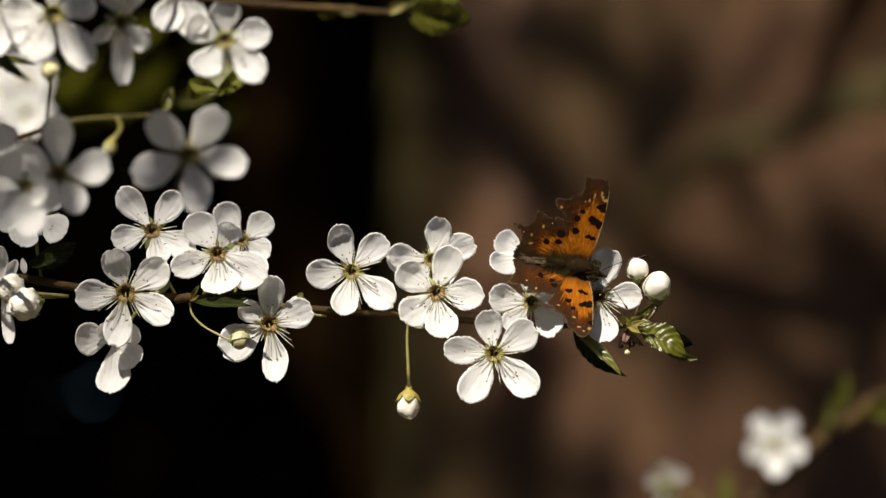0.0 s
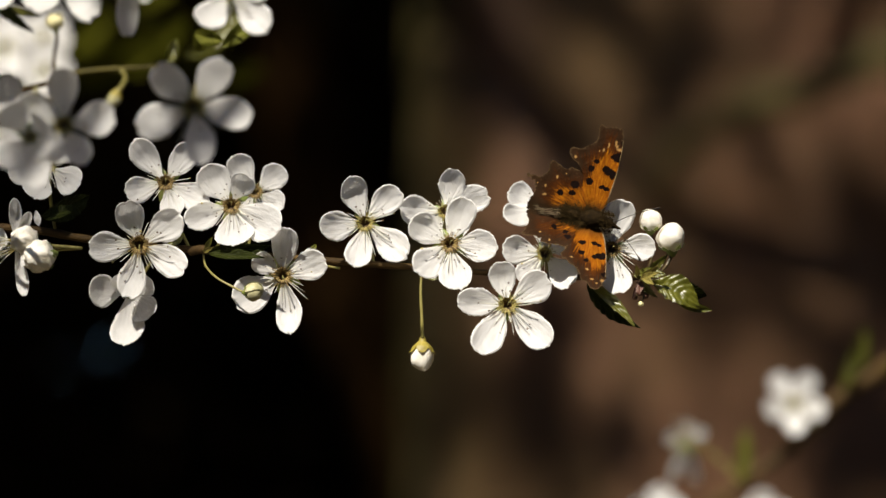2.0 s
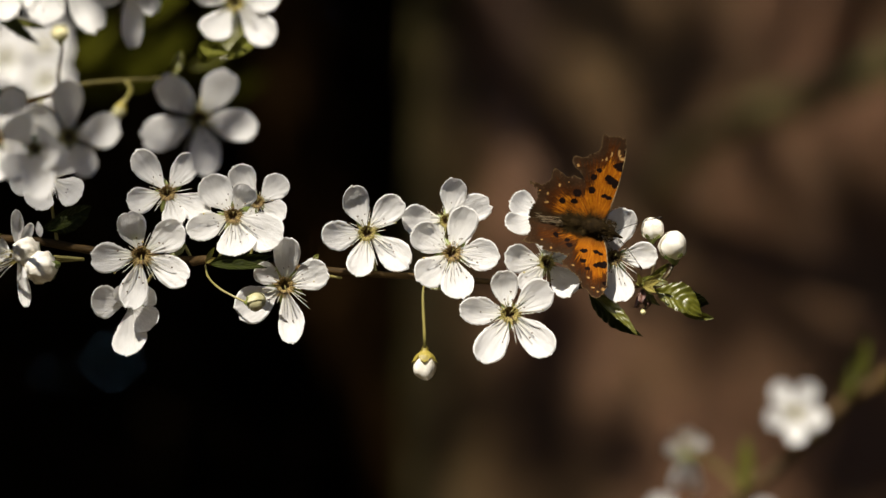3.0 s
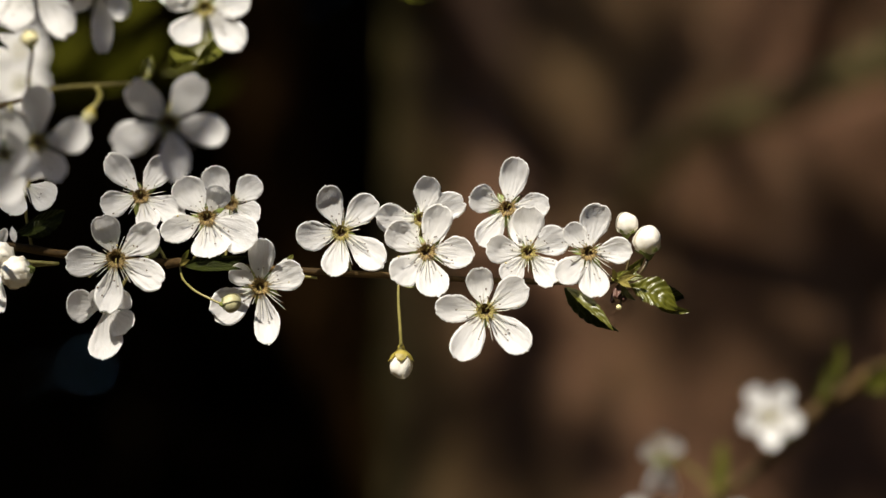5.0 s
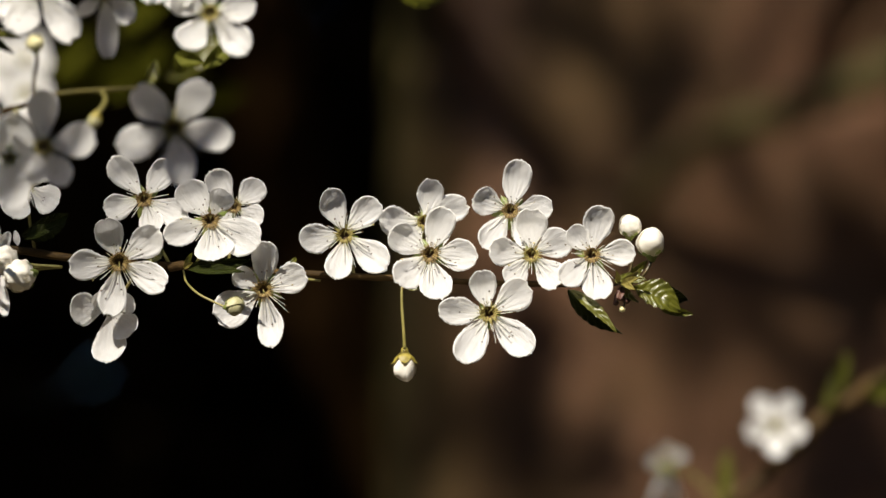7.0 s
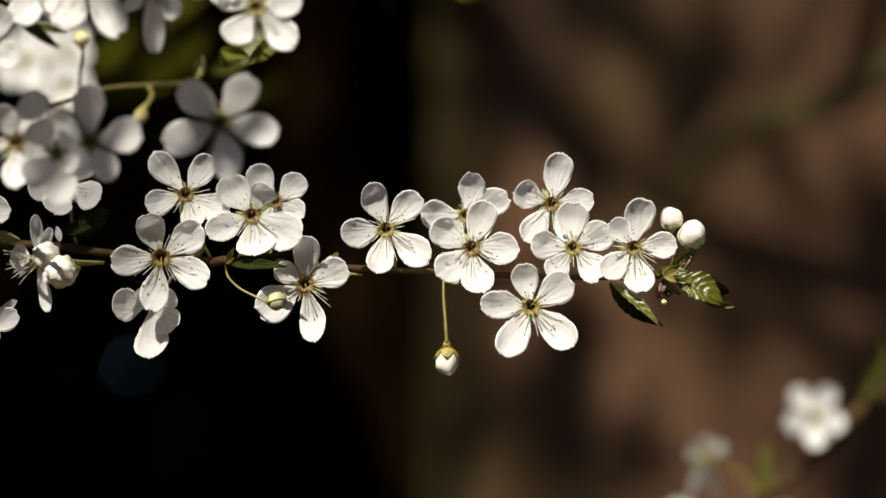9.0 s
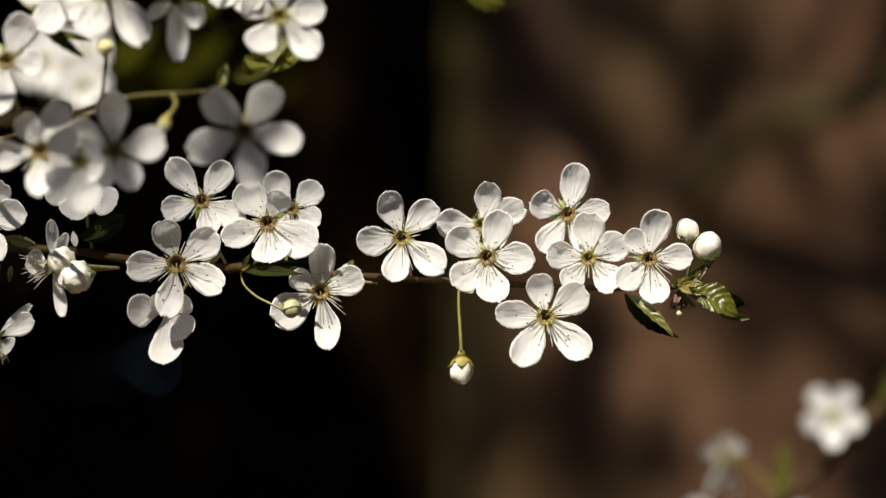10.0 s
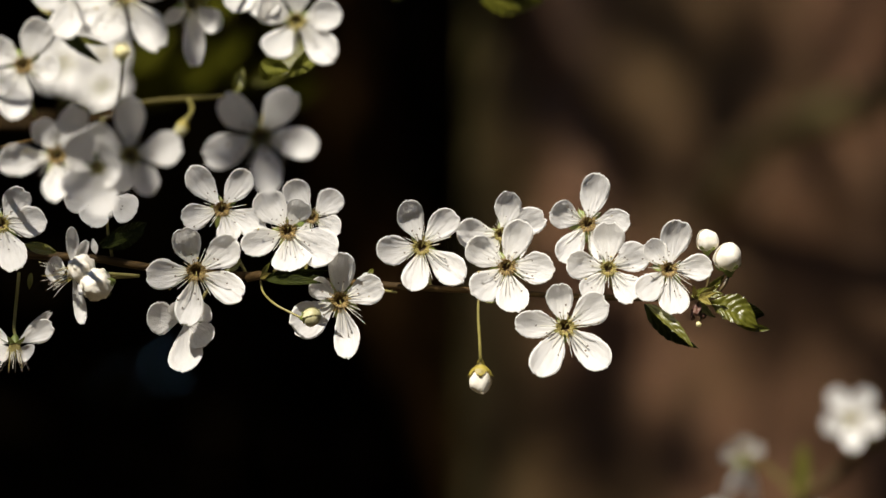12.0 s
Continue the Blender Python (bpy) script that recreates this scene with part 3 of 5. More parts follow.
def old_trunk():
    """Leaning old fruit tree trunk: plates of bark, deep furrows, a flare at the ground, a fork above."""
    trunk = thing("old_tree", pose(0, 0, 0), "old tree with thick furrowed brown bark and moss", "tree")
    nz, nw = 230, 200
    top = 4.2
    verts, faces = [], []
    for i in range(nz + 1):
        t = i / nz
        z = -0.1 + (top + 0.1) * (0.5 + 0.5 * (2 * t - 1) * (0.35 + 0.65 * (2 * t - 1) ** 2))
        flare = 0.25 * math.exp(-max(0, z) / 0.25)
        for k in range(nw):
            w = 2 * math.pi * k / nw
            rad = 0.37 + flare - 0.02 * z
            x, y = 0.285 + rad * math.sin(w), 3.57 - rad * math.cos(w)
            u, h = x * 100, (z - EYE_LINE) * 100
            dent = 0.0
            if math.cos(w) > 0:
                for line, half, depth in FURROWS:
                    best = 99.0
                    for (ax, az), (bx, bz) in zip(line, line[1:]):
                        lx, lz = bx - ax, bz - az
                        s = max(0.0, min(1.0, ((u - ax) * lx + (h - az) * lz) / (lx * lx + lz * lz)))
                        best = min(best, math.hypot(u - ax - s * lx, h - az - s * lz))
                    dent = max(dent, depth * math.exp(-(best / half) ** 2))
            ridge = 0.45 * noise.noise((x * 14, y * 14, z * 3.0)) + 0.3 * noise.noise((x * 34, y * 34, z * 8)) + 0.35 * noise.noise((x * 80, y * 80, z * 20))
            rad += (ridge - dent) * 0.01
            verts.append((0.285 + rad * math.sin(w), 3.57 - rad * math.cos(w), z))
    for i in range(nz):
        for k in range(nw):
            k2 = (k + 1) % nw
            faces.append((i * nw + k, i * nw + k2, (i + 1) * nw + k2, (i + 1) * nw + k))
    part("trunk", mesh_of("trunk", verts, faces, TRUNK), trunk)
    limbs = [("limb", [(0.143, 3.30, 1.80), (0.148, 3.265, 1.824), (0.153, 3.24, 1.833), (0.166, 3.20, 1.849), (0.203, 3.16, 1.872), (0.252, 3.14, 1.886), (0.294, 3.13, 1.903), (0.345, 3.13, 1.922), (0.6, 3.15, 2.02), (1.5, 3.3, 2.4)], 0.006, 0.019, MOSS),
             # added out of view, so that its shadow makes the dark diagonal band
             ("limb", [(0.15, 3.38, 3.75), (-0.12, 3.15, 3.35), (-0.28, 2.95, 3.0), (-0.312, 2.868, 2.779), (-0.300, 2.853, 2.760), (-0.280, 2.817, 2.726), (-0.249, 2.765, 2.674), (-0.219, 2.73, 2.627), (-0.195, 2.70, 2.59)], 0.024, 0.013, TRUNK),
             ("limb", [(0.2, 3.5, 3.9), (-0.3, 3.3, 4.6), (-0.9, 3.0, 5.4)], 0.22, 0.08, TRUNK),
             ("limb", [(0.4, 3.6, 3.9), (0.9, 3.8, 4.8), (1.6, 3.9, 5.8)], 0.22, 0.08, TRUNK)]
    for name, pts, r0, r1, mat_ in limbs:
        q = smooth_path(pts, 8)
        rr = [(r0 + (r1 - r0) * i / (len(q) - 1)) * (1 + 0.2 * noise.noise((i * 0.5, r0 * 50, 3))) for i in range(len(q))]
        part(name, mesh_of(name, *tube(q, rr, 14), mat_), trunk)
    # leaf crown out of view, added to shade the trunk and the woods
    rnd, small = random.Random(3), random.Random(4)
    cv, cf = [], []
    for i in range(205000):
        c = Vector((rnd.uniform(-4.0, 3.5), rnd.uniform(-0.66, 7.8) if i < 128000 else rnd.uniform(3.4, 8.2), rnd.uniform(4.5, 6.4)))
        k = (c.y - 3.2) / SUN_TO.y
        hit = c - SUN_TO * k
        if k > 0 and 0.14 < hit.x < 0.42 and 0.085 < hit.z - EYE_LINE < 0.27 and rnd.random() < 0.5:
            continue  # thinned here so that more sun lands on the upper right bark
        sparse = k > 0 and 0.11 < hit.x < 0.25 and -0.19 < hit.z - EYE_LINE < -0.04 and i % 5 < 1  # and here, to let sun onto the bark lower down
        s = rnd.uniform(0.014, 0.033)
        a = Vector((rnd.uniform(-1, 1), rnd.uniform(-1, 1), rnd.uniform(-0.5, 0.5))).normalized()
        b = a.cross(Vector((rnd.uniform(-0.5, 0.5), rnd.uniform(-0.5, 0.5), 1))).normalized() * s * 0.6
        a = a * s
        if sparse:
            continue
        # leaves split smaller here to even out the shade on the bark
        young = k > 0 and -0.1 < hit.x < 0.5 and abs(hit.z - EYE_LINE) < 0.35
        for j in range(4 if young else 1):
            if young:
                e, a1, b1 = c + Vector((small.gauss(0, 0.045), small.gauss(0, 0.045), small.gauss(0, 0.045))), a * 0.5, b * 0.5
            else:
                e, a1, b1 = c, a, b
            o = len(cv)
            cv += [tuple(e - a1), tuple(e - a1 * 0.2 + b1), tuple(e + a1), tuple(e - a1 * 0.2 - b1)]
            cf.append((o, o + 1, o + 2, o + 3))
    # unseen leaf clusters added towards the sun; each streaks the bark with soft shade
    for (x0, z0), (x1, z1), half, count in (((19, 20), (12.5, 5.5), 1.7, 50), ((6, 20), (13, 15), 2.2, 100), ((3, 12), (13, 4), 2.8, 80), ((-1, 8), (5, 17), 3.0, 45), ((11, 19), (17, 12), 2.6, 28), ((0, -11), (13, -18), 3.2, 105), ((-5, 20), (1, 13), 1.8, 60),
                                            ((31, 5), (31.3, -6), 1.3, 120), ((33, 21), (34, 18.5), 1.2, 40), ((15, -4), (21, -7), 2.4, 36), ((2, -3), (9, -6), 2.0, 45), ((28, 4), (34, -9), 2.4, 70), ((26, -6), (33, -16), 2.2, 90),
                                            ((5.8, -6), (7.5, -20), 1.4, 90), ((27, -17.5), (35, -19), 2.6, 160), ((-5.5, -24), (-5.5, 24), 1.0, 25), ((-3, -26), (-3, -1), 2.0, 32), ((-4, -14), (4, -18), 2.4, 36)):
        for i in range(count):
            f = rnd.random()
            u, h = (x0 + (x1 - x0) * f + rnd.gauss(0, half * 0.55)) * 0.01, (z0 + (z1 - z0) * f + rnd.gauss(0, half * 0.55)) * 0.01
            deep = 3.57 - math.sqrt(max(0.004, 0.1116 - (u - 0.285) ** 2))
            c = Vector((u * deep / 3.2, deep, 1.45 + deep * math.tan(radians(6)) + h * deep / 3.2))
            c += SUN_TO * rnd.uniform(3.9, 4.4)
            s = rnd.uniform(0.010, 0.018)
            a = Vector((rnd.uniform(-1, 1), rnd.uniform(-1, 1), rnd.uniform(-0.5, 0.5))).normalized()
            b = a.cross(Vector((rnd.uniform(-0.5, 0.5), rnd.uniform(-0.5, 0.5), 1))).normalized() * s * 0.6
            a = a * s
            o = len(cv)
            cv += [tuple(c - a), tuple(c - a * 0.2 + b), tuple(c + a), tuple(c - a * 0.2 - b)]
            cf.append((o, o + 1, o + 2, o + 3))
    # a few more unseen leaves, added to dim the left blossoms
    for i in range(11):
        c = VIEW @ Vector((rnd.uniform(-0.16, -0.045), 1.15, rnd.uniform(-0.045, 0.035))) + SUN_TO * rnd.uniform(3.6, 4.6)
        s = rnd.uniform(0.010, 0.015)
        a = Vector((rnd.uniform(-1, 1), rnd.uniform(-1, 1), rnd.uniform(-0.5, 0.5))).normalized()
        b = a.cross(Vector((rnd.uniform(-0.5, 0.5), rnd.uniform(-0.5, 0.5), 1))).normalized() * s * 0.6
        a = a * s
        o = len(cv)
        cv += [tuple(c - a), tuple(c - a * 0.2 + b), tuple(c + a), tuple(c - a * 0.2 - b)]
        cf.append((o, o + 1, o + 2, o + 3))
    part("crown", mesh_of("crown", cv, cf, WOODS, False), trunk, None, "added leaf crown out of view that shades trunk and woods")
    return trunk


old_trunk()


def young_tree():
    """A slim tree deeper in the woods; the shade on it is put into its bark colour."""
    tree = thing("young_tree", pose(0, 0, 0), "slim leaning brown-barked tree in deep shade", "tree")
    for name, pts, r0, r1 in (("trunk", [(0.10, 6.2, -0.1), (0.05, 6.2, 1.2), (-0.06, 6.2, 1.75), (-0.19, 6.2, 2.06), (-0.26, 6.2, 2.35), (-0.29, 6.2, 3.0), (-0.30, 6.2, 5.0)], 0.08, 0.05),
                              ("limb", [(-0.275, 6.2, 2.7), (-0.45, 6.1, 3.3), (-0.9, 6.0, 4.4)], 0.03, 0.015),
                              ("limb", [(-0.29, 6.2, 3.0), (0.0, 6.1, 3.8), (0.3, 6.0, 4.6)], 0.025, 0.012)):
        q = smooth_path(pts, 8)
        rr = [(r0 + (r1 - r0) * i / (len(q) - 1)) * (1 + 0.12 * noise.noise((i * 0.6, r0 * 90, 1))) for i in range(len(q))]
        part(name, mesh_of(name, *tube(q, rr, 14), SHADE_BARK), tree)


young_tree()


def dark_woods():
    """Dense evergreen boughs in deep shade, with a few chinks to the sky."""
    rnd = random.Random(5)
    verts, faces = [], []
    gaps = random.Random(11)
    chinks = [(-0.615 + gaps.gauss(0, 0.05), 1.955 + gaps.gauss(0, 0.035), -0.0148) for i in range(7)]
    chinks += [(-0.24 + rnd.gauss(0, 0.05), 2.60 + rnd.gauss(0, 0.03), -0.016) for i in range(10)]

    def quad(c, s):
        a, b = Vector((rnd.uniform(-1, 1), rnd.uniform(-1, 1), rnd.uniform(-1, 1))), Vector((rnd.uniform(-1, 1), rnd.uniform(-1, 1), rnd.uniform(-1, 1)))
        a.normalize()
        b = a.cross(b).normalized() * s * 0.45
        a = a * s
        o = len(verts)
        verts.extend([tuple(c - a), tuple(c + b), tuple(c + a), tuple(c - b)])
        faces.append((o, o + 1, o + 2, o + 3))

    def clear(c):
        k = 7.0 / c.y if c.y > 4 else 50
        return min(math.hypot(c.x * k - hx, (c.z - 1.45) * k + 1.45 - hz) - r for hx, hz, r in chinks)

    # the ring also closes unseen behind the lens, added to cut low sky light
    for i in range(62000):
        w, r = rnd.uniform(0, 2 * math.pi), rnd.uniform(7.0, 9.8)
        c = Vector((r * math.sin(w), 0.3 + r * math.cos(w), rnd.uniform(-0.2, 6.5)))
        s = rnd.uniform(0.18, 0.34)
        if i > 44000:
            c = Vector((rnd.uniform(-3, 2.5), rnd.uniform(7.2, 11.0), rnd.uniform(0, 4.5)))
            s *= 1.2
        if clear(c) > s:
            quad(c, s)
        else:
            for j in range(60):
                d = c + Vector((rnd.uniform(-s, s), rnd.uniform(-0.1, 0.1), rnd.uniform(-s, s)))
                if clear(d) > 0.034:
                    quad(d, 0.042)
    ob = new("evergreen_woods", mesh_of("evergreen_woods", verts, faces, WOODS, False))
    return tagged(ob, "dense dark evergreen woods in deep shade", "woods", "", "stuff")


dark_woods()

# ---- branches ----
AT_FOCUS = VIEW @ Matrix.Translation((0, REACH, 0))
main = thing("blossoming_branch", AT_FOCUS, "thin plum branch with open white blossoms, buds and young leaves", "branch", "plum branches")
near = thing("blossoming_branch", AT_FOCUS, "blossoming plum branch with shaded grey-white flowers, nearer the lens", "branch", "plum branches")
rear = thing("blossoming_branch", VIEW @ Matrix.Scale(1.05, 4) @ Matrix.Translation((0, REACH, 0)), "slender plum branch with few white blossoms against the trunk", "branch", "plum branches")
rear_left = thing("blossoming_branch", AT_FOCUS, "plum branch with a dense clump of sunlit white blossoms", "branch", "plum branches")



def plum_tree():
    """The slender tree from which the branches grow."""
    tree = thing("plum_tree", pose(0, 0, 0), "slender dark-barked plum tree with side limbs", "tree")
    for name, pts, r0, r1 in (("trunk", [(-0.78, 1.30, -0.1), (-0.74, 1.34, 0.8), (-0.70, 1.32, 1.6), (-0.72, 1.40, 2.4), (-0.66, 1.5, 3.2)], 0.06, 0.025),
                              ("limb", [(-0.70, 1.32, 1.45), (-0.58, 1.24, 1.56), (-0.46, 1.20, 1.585)], 0.014, 0.006),
                              ("limb", [(-0.71, 1.36, 1.5), (-0.58, 1.14, 1.62), (-0.42, 1.05, 1.605)], 0.012, 0.005),
                              ("limb", [(-0.71, 1.36, 1.55), (-0.60, 1.5, 1.66), (-0.45, 1.57, 1.68)], 0.014, 0.006)):
        q = smooth_path(pts, 8)
        rr = [(r0 + (r1 - r0) * i / (len(q) - 1)) * (1 + 0.15 * noise.noise((i * 0.6, r0 * 90, 1))) for i in range(len(q))]
        part(name, mesh_of(name, *tube(q, rr, 12), BARK), tree)


plum_tree()


def shade_spray():
    """Young plum leaves added above the picture so that their shade falls on the nearest blossoms."""
    spray = thing("shade_spray", pose(0, 0, 0), "added unseen plum twig whose green leaves shade the near blossoms", "branch", "plum branches")
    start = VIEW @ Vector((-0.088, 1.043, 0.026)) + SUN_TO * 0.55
    stem = [start + Vector(d) for d in ((-0.42, 0.75, -0.06), (-0.22, 0.45, 0.02), (-0.07, 0.07, 0.012), (0, 0.0, 0.004), (0.035, -0.01, 0.0), (0.06, -0.005, 0.0))]
    twig(spray, "stem", [tuple(v / MM) for v in stem], 1.6, 0.6, BARK)
    for x, y, z, a, w in ((-0.100, 1.043, 0.021, 200, 10), (-0.098, 1.043, 0.028, 100, 9), (-0.070, 1.043, 0.034, 130, 9.5),
                          (-0.062, 1.043, 0.028, 10, 10), (-0.069, 1.043, 0.016, -100, 9.5), (-0.104, 1.043, 0.010, 30, 9),
                          (-0.086, 1.060, 0.066, 150, 9), (-0.089, 1.060, 0.058, 110, 9)):
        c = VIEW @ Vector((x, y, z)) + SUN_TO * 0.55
        d = Vector((math.cos(radians(a)), 0.75 * math.sin(radians(a)), 0.65 * math.sin(radians(a)))) * (0.018 if y < 1.05 else 0.014)
        leaf(spray, tuple((c - d) / MM), tuple((c + d) / MM), w * 0.85, roll=0, fold=0.1, curl=0.05, material=LEAF)


shade_spray()

twig(main, "stem", [(-624.1, 80, 18.3), (-444.2, 40, 12.9), (-186.9, 8, 6.4), (-152.8, 8, 1.4), (-131.1, 8, 0.2), (-117.0, 7, -0.5), (-102.9, 6, -2.6), (-85.9, 6, -4.2), (-70.4, 6, -4.8), (-53.3, 6, -6.0), (-37.8, 6, -6.7), (-22.3, 6, -7.6), (-6.8, 6, -8.2), (10.2, 6, -9.1), (27.3, 6, -9.5), (39.6, 5, -9.4), (48.1, 3, -8.7)], 1.35, 0.75, BARK)
twig(main, "spur", [(-124.5, 5, -3.3), (-113.7, 5, -4.5), (-104.8, 6, -5.1)], 0.55, 0.50, PEDICEL)
twig(main, "spur", [(-71.2, 0, -6.0), (-70.1, -4, -9.1), (-66.8, -8, -12.1), (-62.7, -10, -14.2), (-59.4, -11, -15.7)], 0.27, 0.32, PEDICEL)
twig(main, "spur", [(-44.0, 5, -7.6), (-38.5, 4, -8.2), (-33.9, 4, -8.7)], 0.50, 0.30, PEDICEL)
twig(main, "knot", [(-75.0, 5, -5.1), (-71.4, 2, -4.5), (-69.2, 0, -5.1), (-66.9, -1, -4.2)], 1.30, 0.90, BARK)
twig(main, "knot", [(42.7, 4, -9.4), (46.5, 1, -8.8), (49.5, -1, -8.2), (51.4, -2, -7.5)], 1.30, 0.70, BARK)
twig(main, "knot", [(-13.0, 5, -8.2), (-11.8, 4, -9.9), (-11.1, 3, -11.0)], 0.90, 0.40, BARK)
twig(main, "spur", [(-11.7, 2, -10.3), (-11.6, 1, -15.3), (-11.1, 0, -22.2), (-10.8, 0, -27.3)], 0.36, 0.50, PEDICEL)
twig(main, "spur", [(50.0, 2, -8.5), (51.3, 2, -3.2), (51.0, 2, 1.7), (50.8, 2, 4.5)], 0.38, 0.40, PEDICEL_DARK)
twig(main, "spur", [(50.6, 0, -9.4), (53.6, -2, -7.5), (55.6, -2, -4.8), (56.7, 0, -1.7)], 0.42, 0.50, PEDICEL_DARK)
# dark bark colour on this length also stands in for shade on it
twig(near, "stem", [(-557.8, -20, 18.0), (-401.3, 0, 20.0), (-190.0, 20, 24.0), (-138.0, -30, 30.0), (-119.0, -70, 33.5), (-104.8, -95, 36.6)], 0.85, 0.7, BARK)
twig(near, "shoot", [(-105.2, -95, 36.6), (-97.6, -95, 38.9), (-88.3, -95, 39.8), (-79.2, -95, 40.3), (-73.7, -97, 40.7)], 0.80, 0.50, GREENWOOD)
twig(near, "stem", [(-550.6, -79, 21.7), (-399.8, -95, 41.8), (-172.9, -112, 69.5), (-109.0, -112, 70.5), (-77.1, -112, 69.7), (-64.5, -112, 68.6), (-52.9, -112, 67.4), (-40.3, -112, 66.5), (-31.2, -112, 66.1), (-25.0, -112, 65.6), (-18.0, -112, 65.2), (-13.1, -112, 66.1)], 1.15, 0.65, BARK)
twig(near, "side_twig", [(-92.0, -112, 70.2), (-80.0, -96, 79.5), (-70.0, -84, 84.5), (-60.0, -79, 86.6), (-48.0, -78, 87.5)], 0.8, 0.5, BARK)
twig(near, "spur", [(-104.1, -95, 34.1), (-103.8, -95, 41.2), (-103.0, -95, 46.8), (-103.0, -95, 49.9)], 0.45, 0.45, PEDICEL_DARK)
twig(near, "spur", [(-86.4, -100, 39.6), (-85.3, -100, 37.5), (-86.2, -100, 35.3), (-87.4, -100, 33.9)], 0.50, 0.60, PEDICEL)
twig(rear, "stem", [(43.2, 340, -141.7), (69.1, 340, -113.7), (85.9, 340, -97.9), (99.1, 340, -88.7), (111.9, 340, -79.5), (123.1, 340, -68.7), (133.9, 340, -57.5), (145.0, 340, -50.7), (161.0, 340, -43.2), (229.0, 380, -32.6), (358.8, 740, -20.0), (595.9, 1440, 49.0), (709.4, 2340, 206.4)], 1.10, 4.50, BARK)
twig(rear, "spur", [(98.0, 338, -89.2), (91.0, 338, -81.6), (84.0, 338, -76.6)], 0.70, 0.60, PEDICEL)
twig(rear_left, "stem", [(-681.0, 445, 68.7), (-503.5, 425, 59.3), (-271.2, 425, 44.6), (-207.8, 425, 46.7), (-165.6, 425, 47.7), (-152.9, 425, 50.9)], 2.20, 1.20, BARK)
twig(main, "spur", [(48.4, 0, -9.1), (49.3, -2, -12.5), (48.8, -3, -15.5)], 0.30, 0.25, PEDICEL_DARK)

blossom(main, (-27.3, 0, 3.9), [(-4.2, 13.3, 8.3), (9.7, 9.9, 8.6), (-13.1, -1.2, 9.3), (-2.3, -13.3, 8.6), (12.2, -9.9, 9.6)], lift=0.16, tilt=-0.22, seed=1, stem=[(-26.2, 6, -1.4), (-24.6, 6, -7.6)])
blossom(main, (-5.6, 7, 7.6), [(2.5, 12.4, 8.1), (12.7, 5.3, 8.7), (-13.0, 0.6, 9.3), (-7.4, -8.4, 8.7), (5.7, -7.4, 8.7)], lift=0.16, tilt=-0.22, seed=2, stem=[(-6.1, 13, 1.7), (-7.6, 13, -8.0)])
blossom(main, (-4.0, -4, -1.2), [(4.9, 13.1, 9.2), (14.0, -1.1, 9.8), (3.4, -13.4, 9.8), (-9.8, -8.1, 9.8), (-11.4, 6.3, 9.5)], lift=0.16, tilt=-0.22, seed=3, stem=[(-4.5, 0, -6.0), (-6.8, 2, -8.3)], rust=1)
pressed = blossom(main, (18.0, 5, 10.7), [(2.8, 14.4, 9.0), (12.5, 1.2, 8.1), (6.2, -10.8, 7.7), (-8.1, -11.3, 8.4), (-11.0, 3.4, 8.7)], lift=0.16, tilt=-0.22, seed=4, stem=[(18.8, 11, 3.3), (22.0, 11, -8.9)], rust=1)
leaned = blossom(main, (23.7, 0, -1.4), [(-0.3, 13.3, 9.3), (11.4, 4.6, 9.6), (8.0, -9.3, 8.9), (-6.9, -8.6, 7.7, -0.08), (-12.3, 1.5, 8.9)], lift=0.16, tilt=-0.22, seed=5, stem=[(25.0, 6, -6.0), (26.5, 6, -9.1)])
blossom(main, (40.1, -3, -1.4), [(3.2, 14.1, 9.2), (12.5, 0.6, 8.3), (2.6, -13.2, 8.8), (-9.4, -8.0, 8.6), (-6.0, 8.0, 7.4)], lift=0.16, tilt=-0.22, seed=6, stem=[(41.1, 3, -4.5), (42.7, 3, -8.5)], rust=1)
blossom(main, (12.0, -14, -17.2), [(-2.2, 12.1, 8.3), (11.4, 8.1, 9.5), (12.6, -11.2, 9.8), (-8.6, -14.0, 9.8), (-14.4, 1.1, 8.6)], lift=0.16, tilt=-0.20, seed=7, stem=[(10.9, -6, -12.2), (8.7, 2, -8.5)])
blossom(main, (-49.4, -2, -11.1), [(1.4, 14.3, 8.3), (12.8, 4.8, 9.2), (2.6, -16.5, 8.0), (-13.4, -8.8, 10.8), (-8.5, 5.1, 7.1)], lift=0.16, tilt=0.08, seed=8, stem=[(-50.9, 4, -8.4), (-52.5, 4, -6.3)], rust=1)
blossom(main, (-57.8, 8, 11.6), [(-6.8, 10.2, 8.1), (8.4, 6.8, 8.4), (8.4, -4.7, 7.8), (-5.0, -8.4, 6.2), (-9.6, -0.6, 6.2)], lift=0.16, tilt=-0.22, seed=9, stem=[(-58.4, 14, 4.8), (-59.9, 14, -5.2)], rust=1)
blossom(main, (-63.8, -3, 7.8), [(5.4, 8.9, 7.7, 0.7), (14.9, -6.8, 12.0), (0.8, -12.3, 11.7), (-13.1, -5.2, 8.6), (-8.2, 10.5, 10.2)], lift=0.16, tilt=-0.22, seed=10, stem=[(-64.8, 3, 3.2), (-67.9, 3, -4.5)], rust=1)
blossom(main, (-82.2, 2, 13.6), [(-9.0, 11.9, 8.3), (7.7, 11.0, 8.3), (13.0, -5.4, 8.3), (3.1, -10.0, 7.7), (-11.4, -3.2, 8.3)], lift=0.16, tilt=-0.22, seed=11, stem=[(-81.1, 8, 6.4), (-75.2, 8, -4.8)], rust=1)
